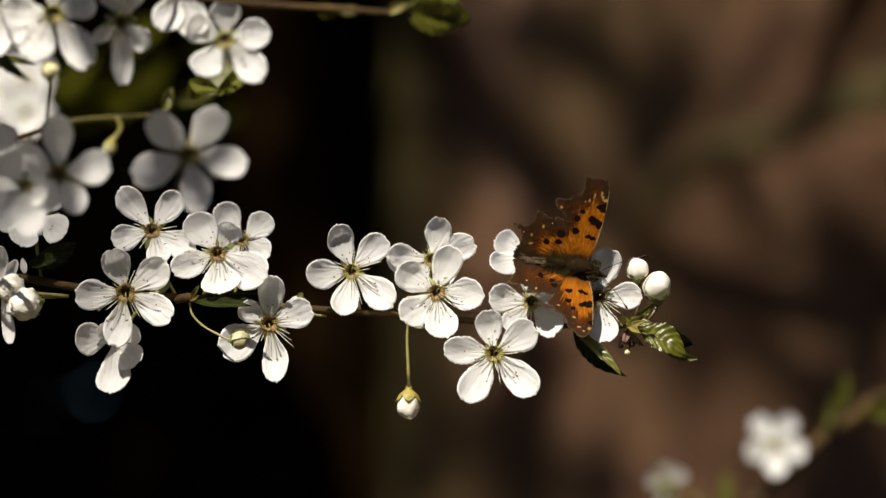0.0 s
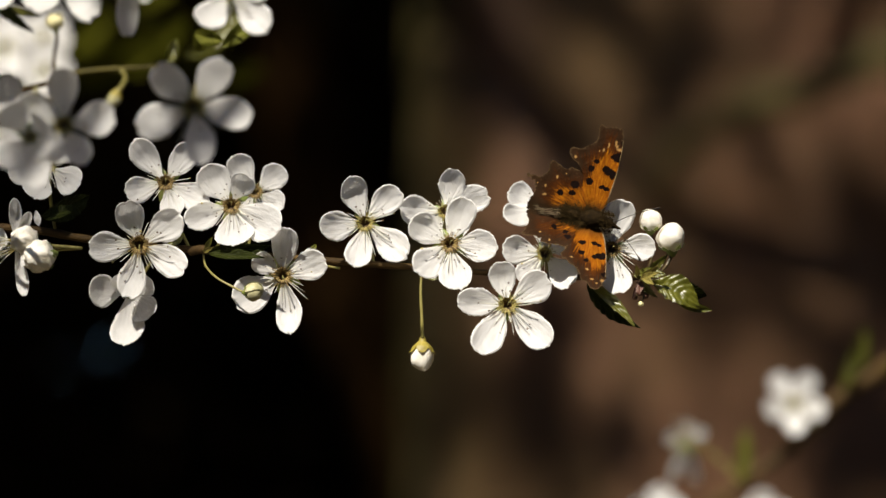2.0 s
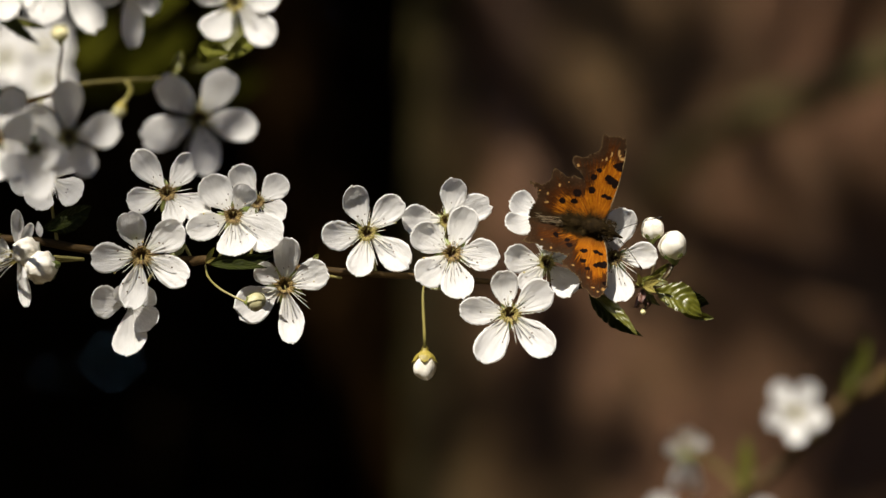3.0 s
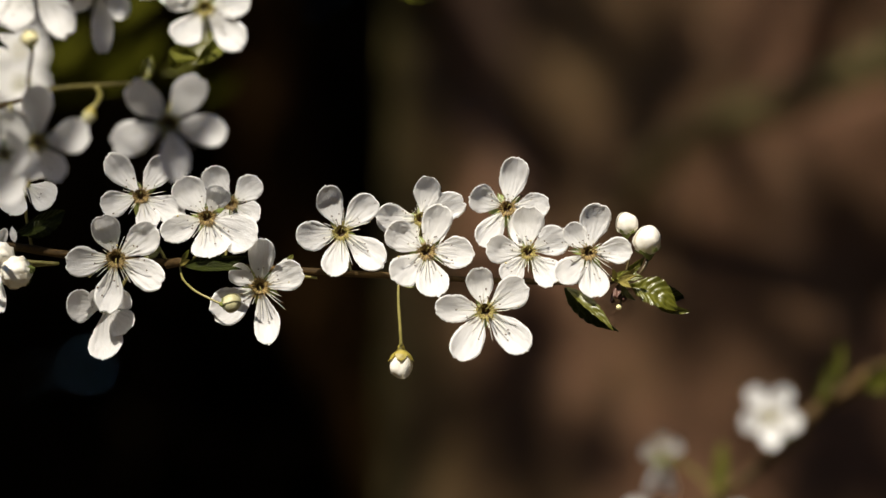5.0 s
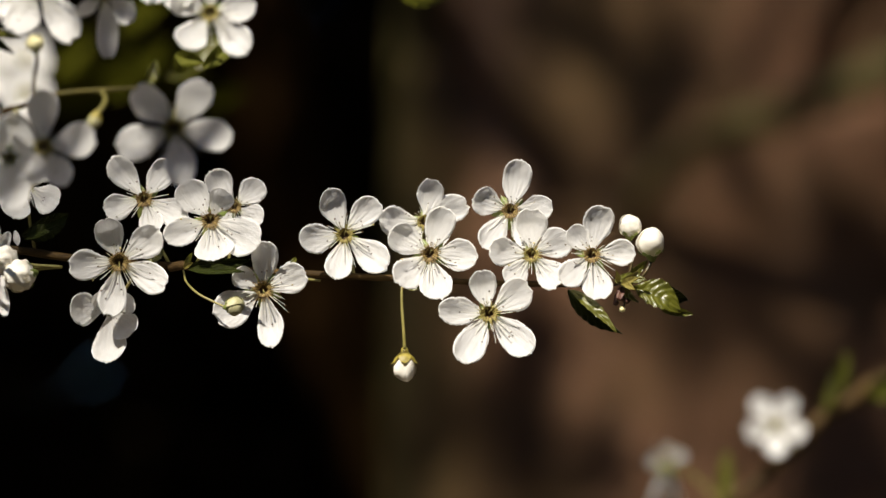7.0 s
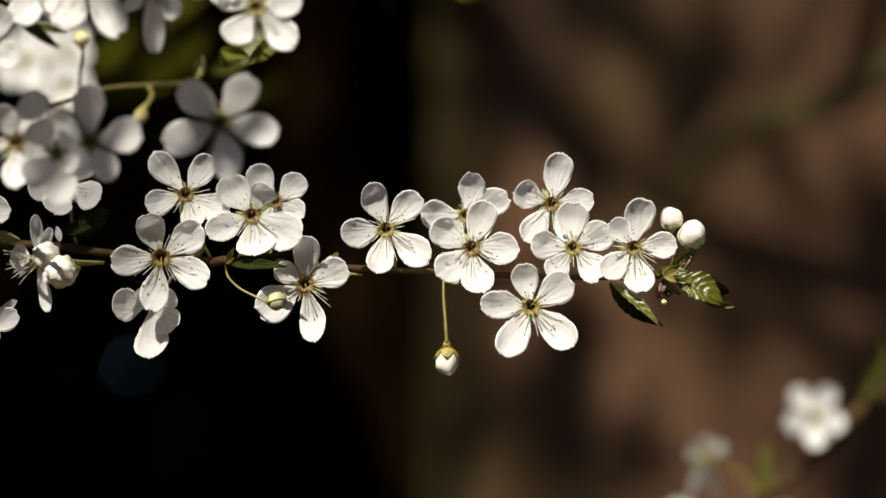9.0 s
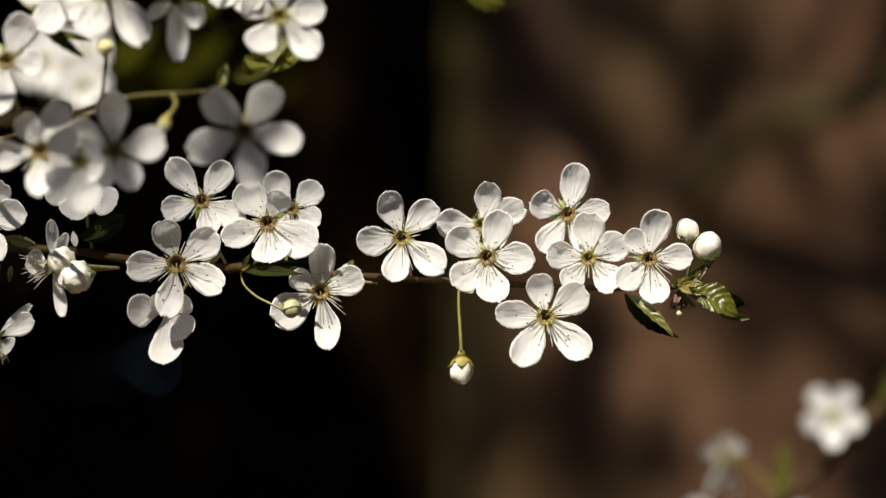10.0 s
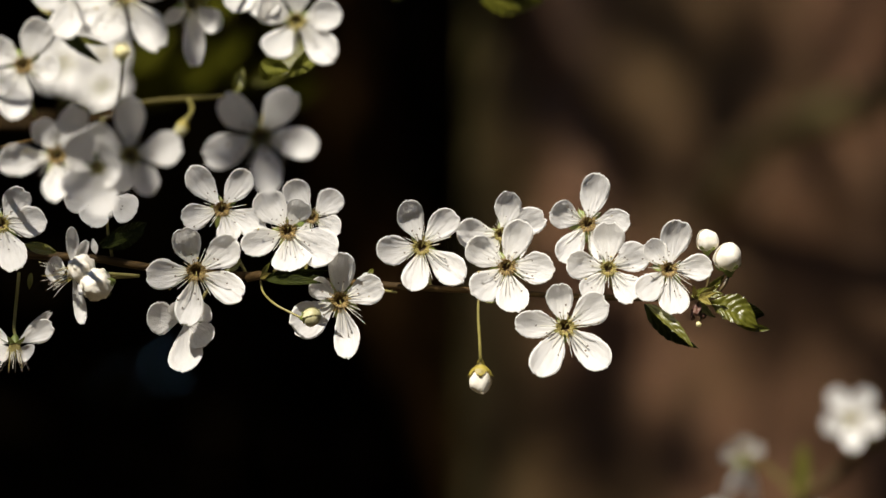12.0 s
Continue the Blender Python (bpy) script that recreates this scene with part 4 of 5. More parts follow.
blossom(main, (-88.4, -5, -3.7), [(-4.0, 13.1, 8.8), (12.1, 9.4, 9.8), (14.4, -7.2, 9.2), (-2.5, -15.5, 8.3), (-14.4, -1.4, 8.9)], lift=0.16, tilt=0.10, seed=12, stem=[(-86.7, -3, -4.5), (-84.0, 1, -3.9)], rust=1)
blossom(main, (-91.4, 2, -16.5), [(-11.4, 0.3, 10.2, 0.4), (-0.9, -16.1, 10.2, 0.4), (7.1, -7.4, 9.3, 0.35), (-4.9, 3.7, 4.6, 0.2), (7.4, 2.0, 6.5, 0.1)], lift=0.16, tilt=0.10, seed=13, stem=[(-88.4, 8, -12.3), (-83.7, 8, -4.5)], stamen_size=0.6)
blossom(main, (-114.4, 3, 17.0), [(-11.4, -2.2, 8.7), (-3.7, -9.4, 9.0), (9.9, -5.3, 9.3), (6.8, 6.3, 8.3), (-5.6, 10.7, 8.3)], lift=0.16, tilt=-0.22, seed=14, stem=[(-114.1, 9, 7.9), (-112.5, 9, -1.1)])
blossom(main, (-122.7, 0, -4.5), [(0.0, 13.6, 4.0, 0.1), (4.6, 9.6, 3.4, 0.1), (3.4, -14.8, 4.0, 0.1), (-7.1, 1.2, 7.7, -0.4), (6.2, -3.4, 9.3, 0.8)], lift=0.16, tilt=0.10, seed=15, stem=[(-115.3, 6, -5.7), (-106.0, 6, -5.1)], stamen_turn=(10, 0, -62), nodding=True)
blossom(main, (-138.2, 0, -24.2), [(10.8, 5.8, 6.5, -0.2), (10.0, 9.2, 3.0, -0.35), (-11.0, 4.2, 7.0, -0.2), (5.2, -3.2, 6.0, 0.2), (-5.5, -3.4, 6.0, 0.2)], lift=0.16, tilt=0.20, seed=16, stem=[(-138.9, 4, -18.4), (-138.0, 6, -4.5)], stamen_turn=(78, 0, 0), nodding=True)
blossom(main, (-142.1, -3, 8.8), [(7.7, 9.8, 8.9), (13.8, 0.3, 9.5), (5.8, -14.1, 9.2), (-6.2, -11.7, 8.9), (-9.2, 5.2, 8.9)], lift=0.16, tilt=-0.22, seed=17, stem=[(-142.1, 3, 4.8), (-139.8, 3, 0.2)])

blossom(near, (-67.9, -106, 30.0), [(-9.9, 10.8, 9.0), (9.1, 11.9, 9.2), (15.5, -2.9, 9.0), (2.4, -15.0, 8.7), (-14.7, -6.0, 9.2)], lift=0.20, tilt=0.15, seed=21, stem=[(-68.1, -100, 33.2), (-66.7, -100, 38.9)], cupped=0.45)
blossom(near, (-100.2, -106, 25.5), [(0.4, 15.0, 8.7), (14.0, 2.7, 9.2), (5.6, -10.2, 7.6), (-5.6, -9.4, 8.4), (-12.0, 5.7, 9.0)], lift=0.20, tilt=0.15, seed=22, stem=[(-100.5, -100, 29.0), (-101.9, -100, 35.3)], cupped=0.45)
blossom(near, (-107.9, -113, 22.4), [(-5.8, 8.3, 8.9), (4.4, 4.2, 8.3), (5.8, -2.8, 8.3), (1.7, -13.1, 8.9), (-8.1, -7.0, 8.3)], lift=0.20, tilt=0.20, seed=23, stem=[(-108.5, -107, 26.7), (-106.8, -107, 35.1)], cupped=0.45)
blossom(near, (-120.5, -88, 25.9), [(-4.8, 9.5, 7.7), (6.8, 12.7, 8.5), (8.5, -5.8, 7.7), (0.0, -13.0, 8.0), (-15.4, -2.4, 8.8)], lift=0.16, tilt=-0.22, seed=24, stem=[(-119.4, -82, 28.8), (-118.0, -82, 35.9)], rust=1)
blossom(near, (-129.0, -88, 48.7), [(6.0, 12.1, 9.1), (10.0, -1.9, 8.3), (-2.3, -15.5, 9.1), (-11.1, -7.3, 8.5), (-9.7, 5.6, 8.5)], lift=0.16, tilt=-0.22, seed=25, stem=[(-129.5, -82, 46.0), (-126.6, -82, 35.9)], rust=1)
blossom(near, (-102.9, -92, 66.0), [(9.8, -14.5, 9.4), (-7.0, -12.2, 9.6), (-14.0, 0.9, 9.4), (0.1, 12.2, 9.4), (11.5, 3.7, 9.4)], lift=0.16, tilt=0.12, seed=26, stem=[(-103.4, -86, 69.3), (-106.1, -95, 71.6), (-106.0, -111, 70.6)])
blossom(near, (-116.1, -86, 68.6), [(-3.6, -14.3, 9.1), (8.6, -12.8, 9.1), (-11.4, -2.9, 9.1), (-1.4, 12.8, 9.1), (10.0, 7.1, 8.6)], lift=0.16, tilt=0.12, seed=36, stem=[(-116.8, -80, 71.2), (-118.2, -92, 71.8), (-116.0, -111, 70.5)])
blossom(near, (-86.1, -90, 64.2), [(0.3, -16.1, 6.3, 0.1), (7.1, -7.2, 6.5, 0.3), (5.4, 9.8, 7.1), (-4.0, 11.2, 7.1), (-6.8, -4.4, 4.3, -0.3)], lift=0.16, tilt=0.50, seed=27, stem=[(-85.6, -84, 67.3), (-83.5, -94, 70.6), (-82.0, -111, 70.0)], stamen_turn=(10, 50, 40))
blossom(near, (-72.2, -84, 72.9), [(-4.4, -11.0, 8.9), (5.6, -12.7, 9.4), (10.1, 3.0, 8.9), (0.1, 11.6, 8.9), (-9.9, 4.4, 8.9)], lift=0.16, tilt=0.15, seed=28, stem=[(-71.0, -78, 73.5), (-70.6, -79, 79.0), (-70.0, -84, 84.2)])
blossom(near, (-60.2, -84, 59.9), [(1.0, 10.6, 8.6), (12.4, 1.7, 8.9), (9.9, -10.9, 8.9), (-7.9, -9.1, 8.9), (-10.4, 4.6, 8.6)], lift=0.16, tilt=0.12, seed=29, stem=[(-60.2, -76, 63.4), (-60.6, -75, 74.0), (-59.5, -79, 86.5)])

blossom(rear, (115.5, 330, -59.9), [(-7.2, 10.0, 8.7), (7.2, 10.0, 8.7), (11.7, -3.8, 8.7), (0.0, -12.3, 8.7), (-11.7, -3.8, 8.7)], lift=0.16, tilt=-0.45, seed=41, stem=[(119.8, 336, -67.5), (123.1, 336, -68.5)])
blossom(rear, (77.4, 330, -74.2), [(-7.8, 2.0, 5.2, 0.2), (7.6, 4.6, 5.2, 0.2), (-4.0, -14.0, 4.4, -0.7), (4.8, -14.6, 4.4, -0.7), (0.4, 8.0, 3.4, -0.3)], lift=0.16, tilt=0.50, seed=42, stem=[(82.9, 336, -75.9), (88.9, 336, -79.9)], stamen_turn=(-60, 0, 0), nodding=True)
blossom(rear, (68.3, 330, -100.0), [(0.0, 11.1, 10.3), (10.6, 3.4, 10.3), (6.5, -9.0, 10.3), (-6.5, -9.0, 10.3), (-10.6, 3.4, 10.3)], lift=0.16, tilt=-0.45, seed=43, stem=[(74.9, 336, -103.4), (78.9, 336, -104.4)])
blossom(rear, (105.1, 335, -102.3), [(0.0, 11.2, 10.4), (10.6, 3.4, 10.4), (6.6, -9.0, 10.4), (-6.6, -9.0, 10.4), (-10.6, 3.4, 10.4)], lift=0.16, tilt=-0.45, seed=44, stem=[(95.2, 341, -99.8), (86.0, 341, -98.0)])
blossom(rear_left, (-171.4, 420, 69.0), [(2.5, 13.8, 12.0), (13.9, 2.0, 12.0), (6.1, -12.6, 12.0), (-10.1, -9.7, 12.0), (-12.4, 6.6, 12.0)], lift=0.16, tilt=-0.45, seed=51, stem=[(-172.0, 426, 59.4), (-169.9, 426, 48.8)])
blossom(rear_left, (-157.6, 430, 73.4), [(7.4, 8.7, 10.5), (10.6, -4.3, 10.5), (-0.8, -11.4, 10.5), (-11.1, -2.8, 10.5), (-6.0, 9.7, 10.5)], lift=0.16, tilt=-0.45, seed=52, stem=[(-158.2, 436, 64.0), (-162.5, 436, 50.2)])
blossom(rear_left, (-154.5, 400, 59.6), [(5.7, 9.8, 10.3), (11.0, -2.4, 10.3), (1.1, -11.2, 10.3), (-10.3, -4.6, 10.3), (-7.5, 8.4, 10.3)], lift=0.16, tilt=-0.45, seed=53, stem=[(-163.6, 406, 52.4), (-163.6, 406, 48.2)])

flower_bud(main, (50.7, 0, 6.5), 3.08, (0.05, 0, 1), BUDWHITE)
flower_bud(main, (56.0, -2, 2.0), 3.93, (-0.15, -0.1, 1), BUDWHITE)
flower_bud(main, (-10.8, 0, -32.5), 3.15, (0, -0.12, -1), BUDWHITE, cap=True)
flower_bud(main, (-56.5, -12, -15.4), 2.6, (0.9, -0.35, 0.15), BUDGREEN, crumple=0.1)
# two crumpled bud shapes stand in for cupped petals of the half-open blossom
flower_bud(main, (-114.8, -13, -7.6), 4.2, (-0.8, -0.5, -0.2), BUDWHITE, crumple=0.32)
flower_bud(main, (-119.2, -10, -3.2), 3.7, (-0.8, -0.5, 0.3), BUDWHITE, crumple=0.32)
flower_bud(near, (-102.8, -100, 51.7), 2.39, (0, -0.2, 1), BUDCREAM)
flower_bud(near, (-88.1, -100, 32.0), 1.65, (-0.35, 0, -1), BUDGREEN, cap=True)
flower_bud(main, (49.6, -2, -14.0), 0.92, (0.5, -0.4, -0.6), SCALE)
flower_bud(main, (46.8, -2, -14.6), 0.69, (-0.3, -0.4, -0.6), SCALE)
flower_bud(main, (48.0, -3, -13.1), 1.08, (0.2, -0.5, -0.6), SCALE)
flower_bud(main, (48.4, -3, -16.3), 0.77, (0.3, -0.4, -0.6), BUDCREAM)

leaf(main, (51.4, -2, -10.3), (64.5, -5, -15.5), 8.3, roll=-30, fold=0.28, curl=0.30, material=LEAF, bulge=1.10)
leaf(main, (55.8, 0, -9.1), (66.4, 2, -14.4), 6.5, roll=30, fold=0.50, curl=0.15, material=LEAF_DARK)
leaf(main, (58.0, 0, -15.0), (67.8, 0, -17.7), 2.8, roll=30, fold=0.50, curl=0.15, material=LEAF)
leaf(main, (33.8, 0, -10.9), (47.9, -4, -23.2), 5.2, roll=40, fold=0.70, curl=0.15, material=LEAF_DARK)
leaf(main, (34.1, -3, -10.9), (46.8, -9, -22.0), 3.7, roll=-40, fold=0.50, curl=0.15, material=LEAF)
leaf(main, (48.8, 2, -8.8), (56.0, 4, -2.6), 2.5, roll=20, fold=0.35, curl=0.15, material=LEAF)
leaf(main, (46.3, -3, -8.5), (54.6, -7, -7.8), 3.4, roll=-20, fold=0.35, curl=0.15, material=LEAF)
leaf(main, (47.9, -2, -9.1), (52.4, -5, -14.4), 2.5, roll=40, fold=0.35, curl=0.15, material=LEAF)
leaf(main, (48.6, -2, -9.9), (47.9, -5, -13.4), 1.4, roll=0, fold=0.35, curl=0.15, material=SCALE)
leaf(main, (47.7, -2, -10.3), (45.8, -5, -15.2), 0.8, roll=0, fold=0.35, curl=0.15, material=SCALE)
leaf(main, (48.3, -4, -9.1), (52.6, -10, -5.7), 2.0, roll=20, fold=0.35, curl=0.15, material=BRACT)
leaf(main, (47.9, -5, -9.4), (52.8, -11, -7.5), 1.8, roll=-20, fold=0.35, curl=0.15, material=BRACT)
leaf(main, (48.5, -5, -8.8), (51.3, -12, -10.8), 1.7, roll=0, fold=0.35, curl=0.15, material=BRACT)
leaf(main, (47.4, -3, -9.1), (46.6, -8, -5.7), 1.4, roll=10, fold=0.35, curl=0.15, material=BRACT)
leaf(main, (-71.0, -4, -5.1), (-68.2, -10, -3.8), 1.4, roll=0, fold=0.35, curl=0.15, material=BRACT)
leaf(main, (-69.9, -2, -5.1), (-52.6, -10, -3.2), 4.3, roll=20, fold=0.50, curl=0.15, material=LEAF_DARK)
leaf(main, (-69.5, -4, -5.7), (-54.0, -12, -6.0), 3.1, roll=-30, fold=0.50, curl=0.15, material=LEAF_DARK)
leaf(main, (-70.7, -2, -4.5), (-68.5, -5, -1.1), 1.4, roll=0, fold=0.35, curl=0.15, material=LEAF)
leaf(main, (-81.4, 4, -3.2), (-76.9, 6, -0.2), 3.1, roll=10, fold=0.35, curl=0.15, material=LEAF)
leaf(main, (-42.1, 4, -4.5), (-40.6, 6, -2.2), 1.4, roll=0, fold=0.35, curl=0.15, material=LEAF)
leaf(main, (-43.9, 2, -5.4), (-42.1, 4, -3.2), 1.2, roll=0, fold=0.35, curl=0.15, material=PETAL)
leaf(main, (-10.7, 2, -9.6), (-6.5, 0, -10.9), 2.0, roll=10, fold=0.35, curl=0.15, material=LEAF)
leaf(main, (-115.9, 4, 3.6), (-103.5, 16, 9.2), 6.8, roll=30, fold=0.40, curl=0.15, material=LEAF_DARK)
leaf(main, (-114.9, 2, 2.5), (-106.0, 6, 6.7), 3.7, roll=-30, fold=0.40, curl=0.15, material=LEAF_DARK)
leaf(main, (-127.3, 2, 1.1), (-137.0, 6, 3.3), 3.1, roll=0, fold=0.35, curl=0.15, material=LEAF)
leaf(main, (-134.2, 2, -4.5), (-134.7, 2, -9.1), 1.5, roll=0, fold=0.35, curl=0.15, material=LEAF)
leaf(main, (-116.3, 0, 0.8), (-117.2, 0, 5.1), 1.9, roll=0, fold=0.35, curl=0.15, material=PETAL)
leaf(near, (-124.4, -80, 63.4), (-109.8, -83, 49.4), 4.4, roll=35, fold=0.60, curl=0.15, material=LEAF_DARK)
leaf(near, (-126.0, -80, 65.2), (-122.6, -82, 61.8), 2.2, roll=10, fold=0.50, curl=0.15, material=BRACT)
leaf(near, (-118.7, -76, 56.6), (-108.8, -74, 54.1), 1.7, roll=0, fold=0.35, curl=0.15, material=LEAF)
leaf(near, (-91.5, 220, 56.2), (-75.0, 226, 66.0), 6.0, roll=25, fold=0.5, curl=0.25, material=LEAF)
leaf(near, (-81.5, 220, 59.3), (-70.5, 226, 71.5), 6.2, roll=-25, fold=0.5, curl=0.15, material=LEAF)
leaf(near, (-75.9, -90, 41.4), (-73.3, -86, 47.9), 3.4, roll=30, fold=0.35, curl=0.15, material=LEAF)
leaf(near, (-25.6, -112, 65.9), (-31.2, -112, 65.2), 2.4, roll=10, fold=0.35, curl=0.15, material=LEAF)
leaf(near, (-19.1, -112, 65.2), (-13.5, -114, 67.4), 2.4, roll=0, fold=0.5, curl=0.15, material=BRACT)
leaf(near, (-36.9, -112, 66.6), (-30.2, -110, 65.0), 3.6, roll=15, fold=0.35, curl=0.15, material=LEAF_YOUNG)
leaf(near, (-14.5, -112, 66.4), (2.2, -108, 63.0), 9.0, roll=20, fold=0.35, curl=0.15, material=LEAF)
leaf(near, (-13.1, -111, 66.1), (-0.5, -106, 69.8), 6.0, roll=-20, fold=0.35, curl=0.15, material=LEAF)
leaf(rear, (133.0, 335, -56.0), (136.6, 335, -42.6), 4.8, roll=20, fold=0.35, curl=0.15, material=LEAF)
leaf(rear, (136.2, 335, -49.6), (141.4, 335, -34.4), 6.0, roll=30, fold=0.35, curl=0.15, material=LEAF_YOUNG)
leaf(rear, (148.5, 335, -49.6), (162.5, 335, -42.6), 8.8, roll=20, fold=0.35, curl=0.15, material=LEAF_YOUNG)
leaf(rear, (97.4, 338, -88.4), (99.4, 338, -69.6), 5.2, roll=10, fold=0.35, curl=0.15, material=LEAF)
leaf(rear, (121.5, 345, -72.0), (129.9, 345, -62.3), 5.6, roll=0, fold=0.35, curl=0.15, material=LEAF)
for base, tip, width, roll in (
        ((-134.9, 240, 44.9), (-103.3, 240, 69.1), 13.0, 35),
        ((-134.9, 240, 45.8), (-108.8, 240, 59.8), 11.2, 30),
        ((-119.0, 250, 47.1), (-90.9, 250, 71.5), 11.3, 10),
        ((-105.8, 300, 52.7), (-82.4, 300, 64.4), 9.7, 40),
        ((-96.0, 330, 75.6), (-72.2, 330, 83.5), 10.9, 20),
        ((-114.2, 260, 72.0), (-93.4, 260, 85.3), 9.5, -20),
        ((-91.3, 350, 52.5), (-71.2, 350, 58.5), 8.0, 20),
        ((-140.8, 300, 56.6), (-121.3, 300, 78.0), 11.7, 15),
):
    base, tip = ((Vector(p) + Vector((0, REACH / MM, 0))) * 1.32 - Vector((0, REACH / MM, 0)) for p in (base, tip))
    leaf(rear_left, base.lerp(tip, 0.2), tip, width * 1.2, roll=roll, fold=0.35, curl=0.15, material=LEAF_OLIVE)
leaf(near, (-70.7, -60, 50.6), (-63.1, -60, 48.1), 4.4, roll=10, fold=0.35, curl=0.15, material=LEAF_YOUNG)
leaf(near, (-71.0, -60, 49.8), (-68.4, -56, 45.9), 3.5, roll=-20, fold=0.35, curl=0.15, material=LEAF_YOUNG)
leaf(near, (-63.4, -60, 46.9), (-53.4, -56, 55.9), 4.4, roll=10, fold=0.35, curl=0.15, material=LEAF_YOUNG)

# ---- butterfly ----
from mathutils import geometry

FORE_A = [(2.0, 2.3), (3.2, 7.1), (3.8, 12.8), (3.9, 18.4), (3.7, 22.4), (2.9, 25.3), (0.8, 25.8), (-1.2, 25.2), (-3.2, 25.5), (-3.6, 24.4), (-3.0, 22.5), (-3.8, 20.4), (-5.6, 18.9), (-7.9, 18.0), (-9.4, 18.3), (-9.9, 16.4), (-8.3, 14.6), (-6.3, 13.5), (-4.7, 10.9), (-4.4, 7.6), (-3.0, 4.2), (-1.5, 2.3)]
HIND_A = [(0.9, 2.6), (-0.9, 6.0), (-3.5, 10.2), (-6.5, 12.4), (-7.9, 12.5), (-10.3, 11.6), (-13.1, 13.2), (-14.2, 13.3), (-14.4, 11.1), (-14.5, 9.6), (-16.7, 8.0), (-19.6, 8.4), (-19.8, 7.9), (-17.5, 6.8), (-16.7, 4.8), (-17.3, 2.4), (-18.0, 0.8), (-18.0, -1.0), (-14.6, -1.8), (-8.9, -1.6), (-4.1, -1.1), (0.8, -0.2)]
HIND_B = [(0.8, -0.4), (-2.0, -0.5), (-7.7, -0.8), (-12.6, -1.0), (-17.0, -0.8), (-17.8, -1.8), (-17.1, -3.5), (-16.5, -4.9), (-17.4, -7.4), (-18.7, -8.4), (-16.8, -8.5), (-13.4, -8.0), (-12.1, -9.2), (-9.5, -9.7), (-7.2, -8.8), (-6.0, -9.3), (-3.5, -9.1), (-0.7, -7.4), (1.3, -3.1)]
FORE_B = [(3.5, -3.0), (4.6, -5.4), (5.7, -9.0), (6.4, -12.6), (6.8, -15.5), (6.2, -18.3), (4.6, -19.5), (3.0, -18.7), (1.8, -17.8), (0.3, -17.4), (-0.4, -15.7), (-1.4, -14.4), (-3.7, -13.4), (-5.7, -12.3), (-6.7, -11.2), (-5.5, -10.0), (-3.9, -7.3), (-3.3, -4.9), (-2.1, -2.0), (0.8, -0.2)]
SPOTS = {
    "fore_a": [(-2.2, 15.6, 0.8, 0.7), (-3.1, 13.4, 0.8, 0.9), (-2.9, 9.8, 1.0, 1.0), (0.7, 14.0, 1.0, 1.0), (1.8, 13.5, 1.5, 1.1), (2.9, 12.8, 1.0, 1.3), (0.7, 9.0, 0.9, 0.6), (1.9, 8.8, 1.0, 0.6), (3.4, 17.7, 1.4, 1.4), (2.0, 17.6, 0.8, 0.7), (4.1, 22.3, 0.9, 1.4)],
    "hind_a": [(-6.5, 8.2, 1.2, 1.0), (-6.9, 5.8, 1.0, 0.7), (-10.0, 5.1, 0.9, 1.0)],
    "hind_b": [(-6.3, -5.0, 0.9, 0.6), (-5.5, -6.3, 1.0, 0.6), (-9.6, -4.4, 0.8, 0.7)],
    "fore_b": [(-1.3, -7.1, 1.0, 0.6), (-0.9, -9.9, 0.8, 0.7), (0.7, -11.8, 0.7, 0.6), (2.0, -6.7, 0.8, 0.6), (3.3, -6.8, 0.8, 0.5), (2.9, -10.4, 1.0, 0.7), (4.0, -10.0, 1.3, 1.0), (4.9, -9.7, 1.0, 1.0), (6.3, -14.7, 0.8, 0.7)],
}
PALE_MARKS = {
    "fore_a": [(3.2, 20.0, 0.7, 0.4), (1.9, 21.5, 0.3, 0.7), (2.5, 20.7, 0.3, 0.4), (0.1, 20.4, 0.2, 0.6), (-1.0, 19.0, 0.3, 0.5), (-2.0, 18.6, 0.2, 0.3), (-8.0, 15.6, 0.3, 0.5)],
    "hind_a": [(-14.2, 6.1, 0.3, 0.4), (-11.6, 9.2, 0.3, 0.4), (-14.1, 3.8, 0.5, 0.3), (-9.4, 10.4, 0.2, 0.2), (-16.6, 6.4, 0.2, 0.2)],
    "hind_b": [(-13.0, -6.5, 0.3, 0.2), (-10.1, -8.3, 0.3, 0.2), (-8.3, -9.3, 0.2, 0.2), (-5.4, -9.7, 0.2, 0.2)],
    "fore_b": [(6.4, -16.6, 0.6, 0.4), (3.3, -16.8, 0.4, 0.2), (1.5, -14.1, 0.4, 0.3), (-3.3, -11.9, 0.3, 0.2), (4.8, -17.7, 0.3, 0.2)],
}


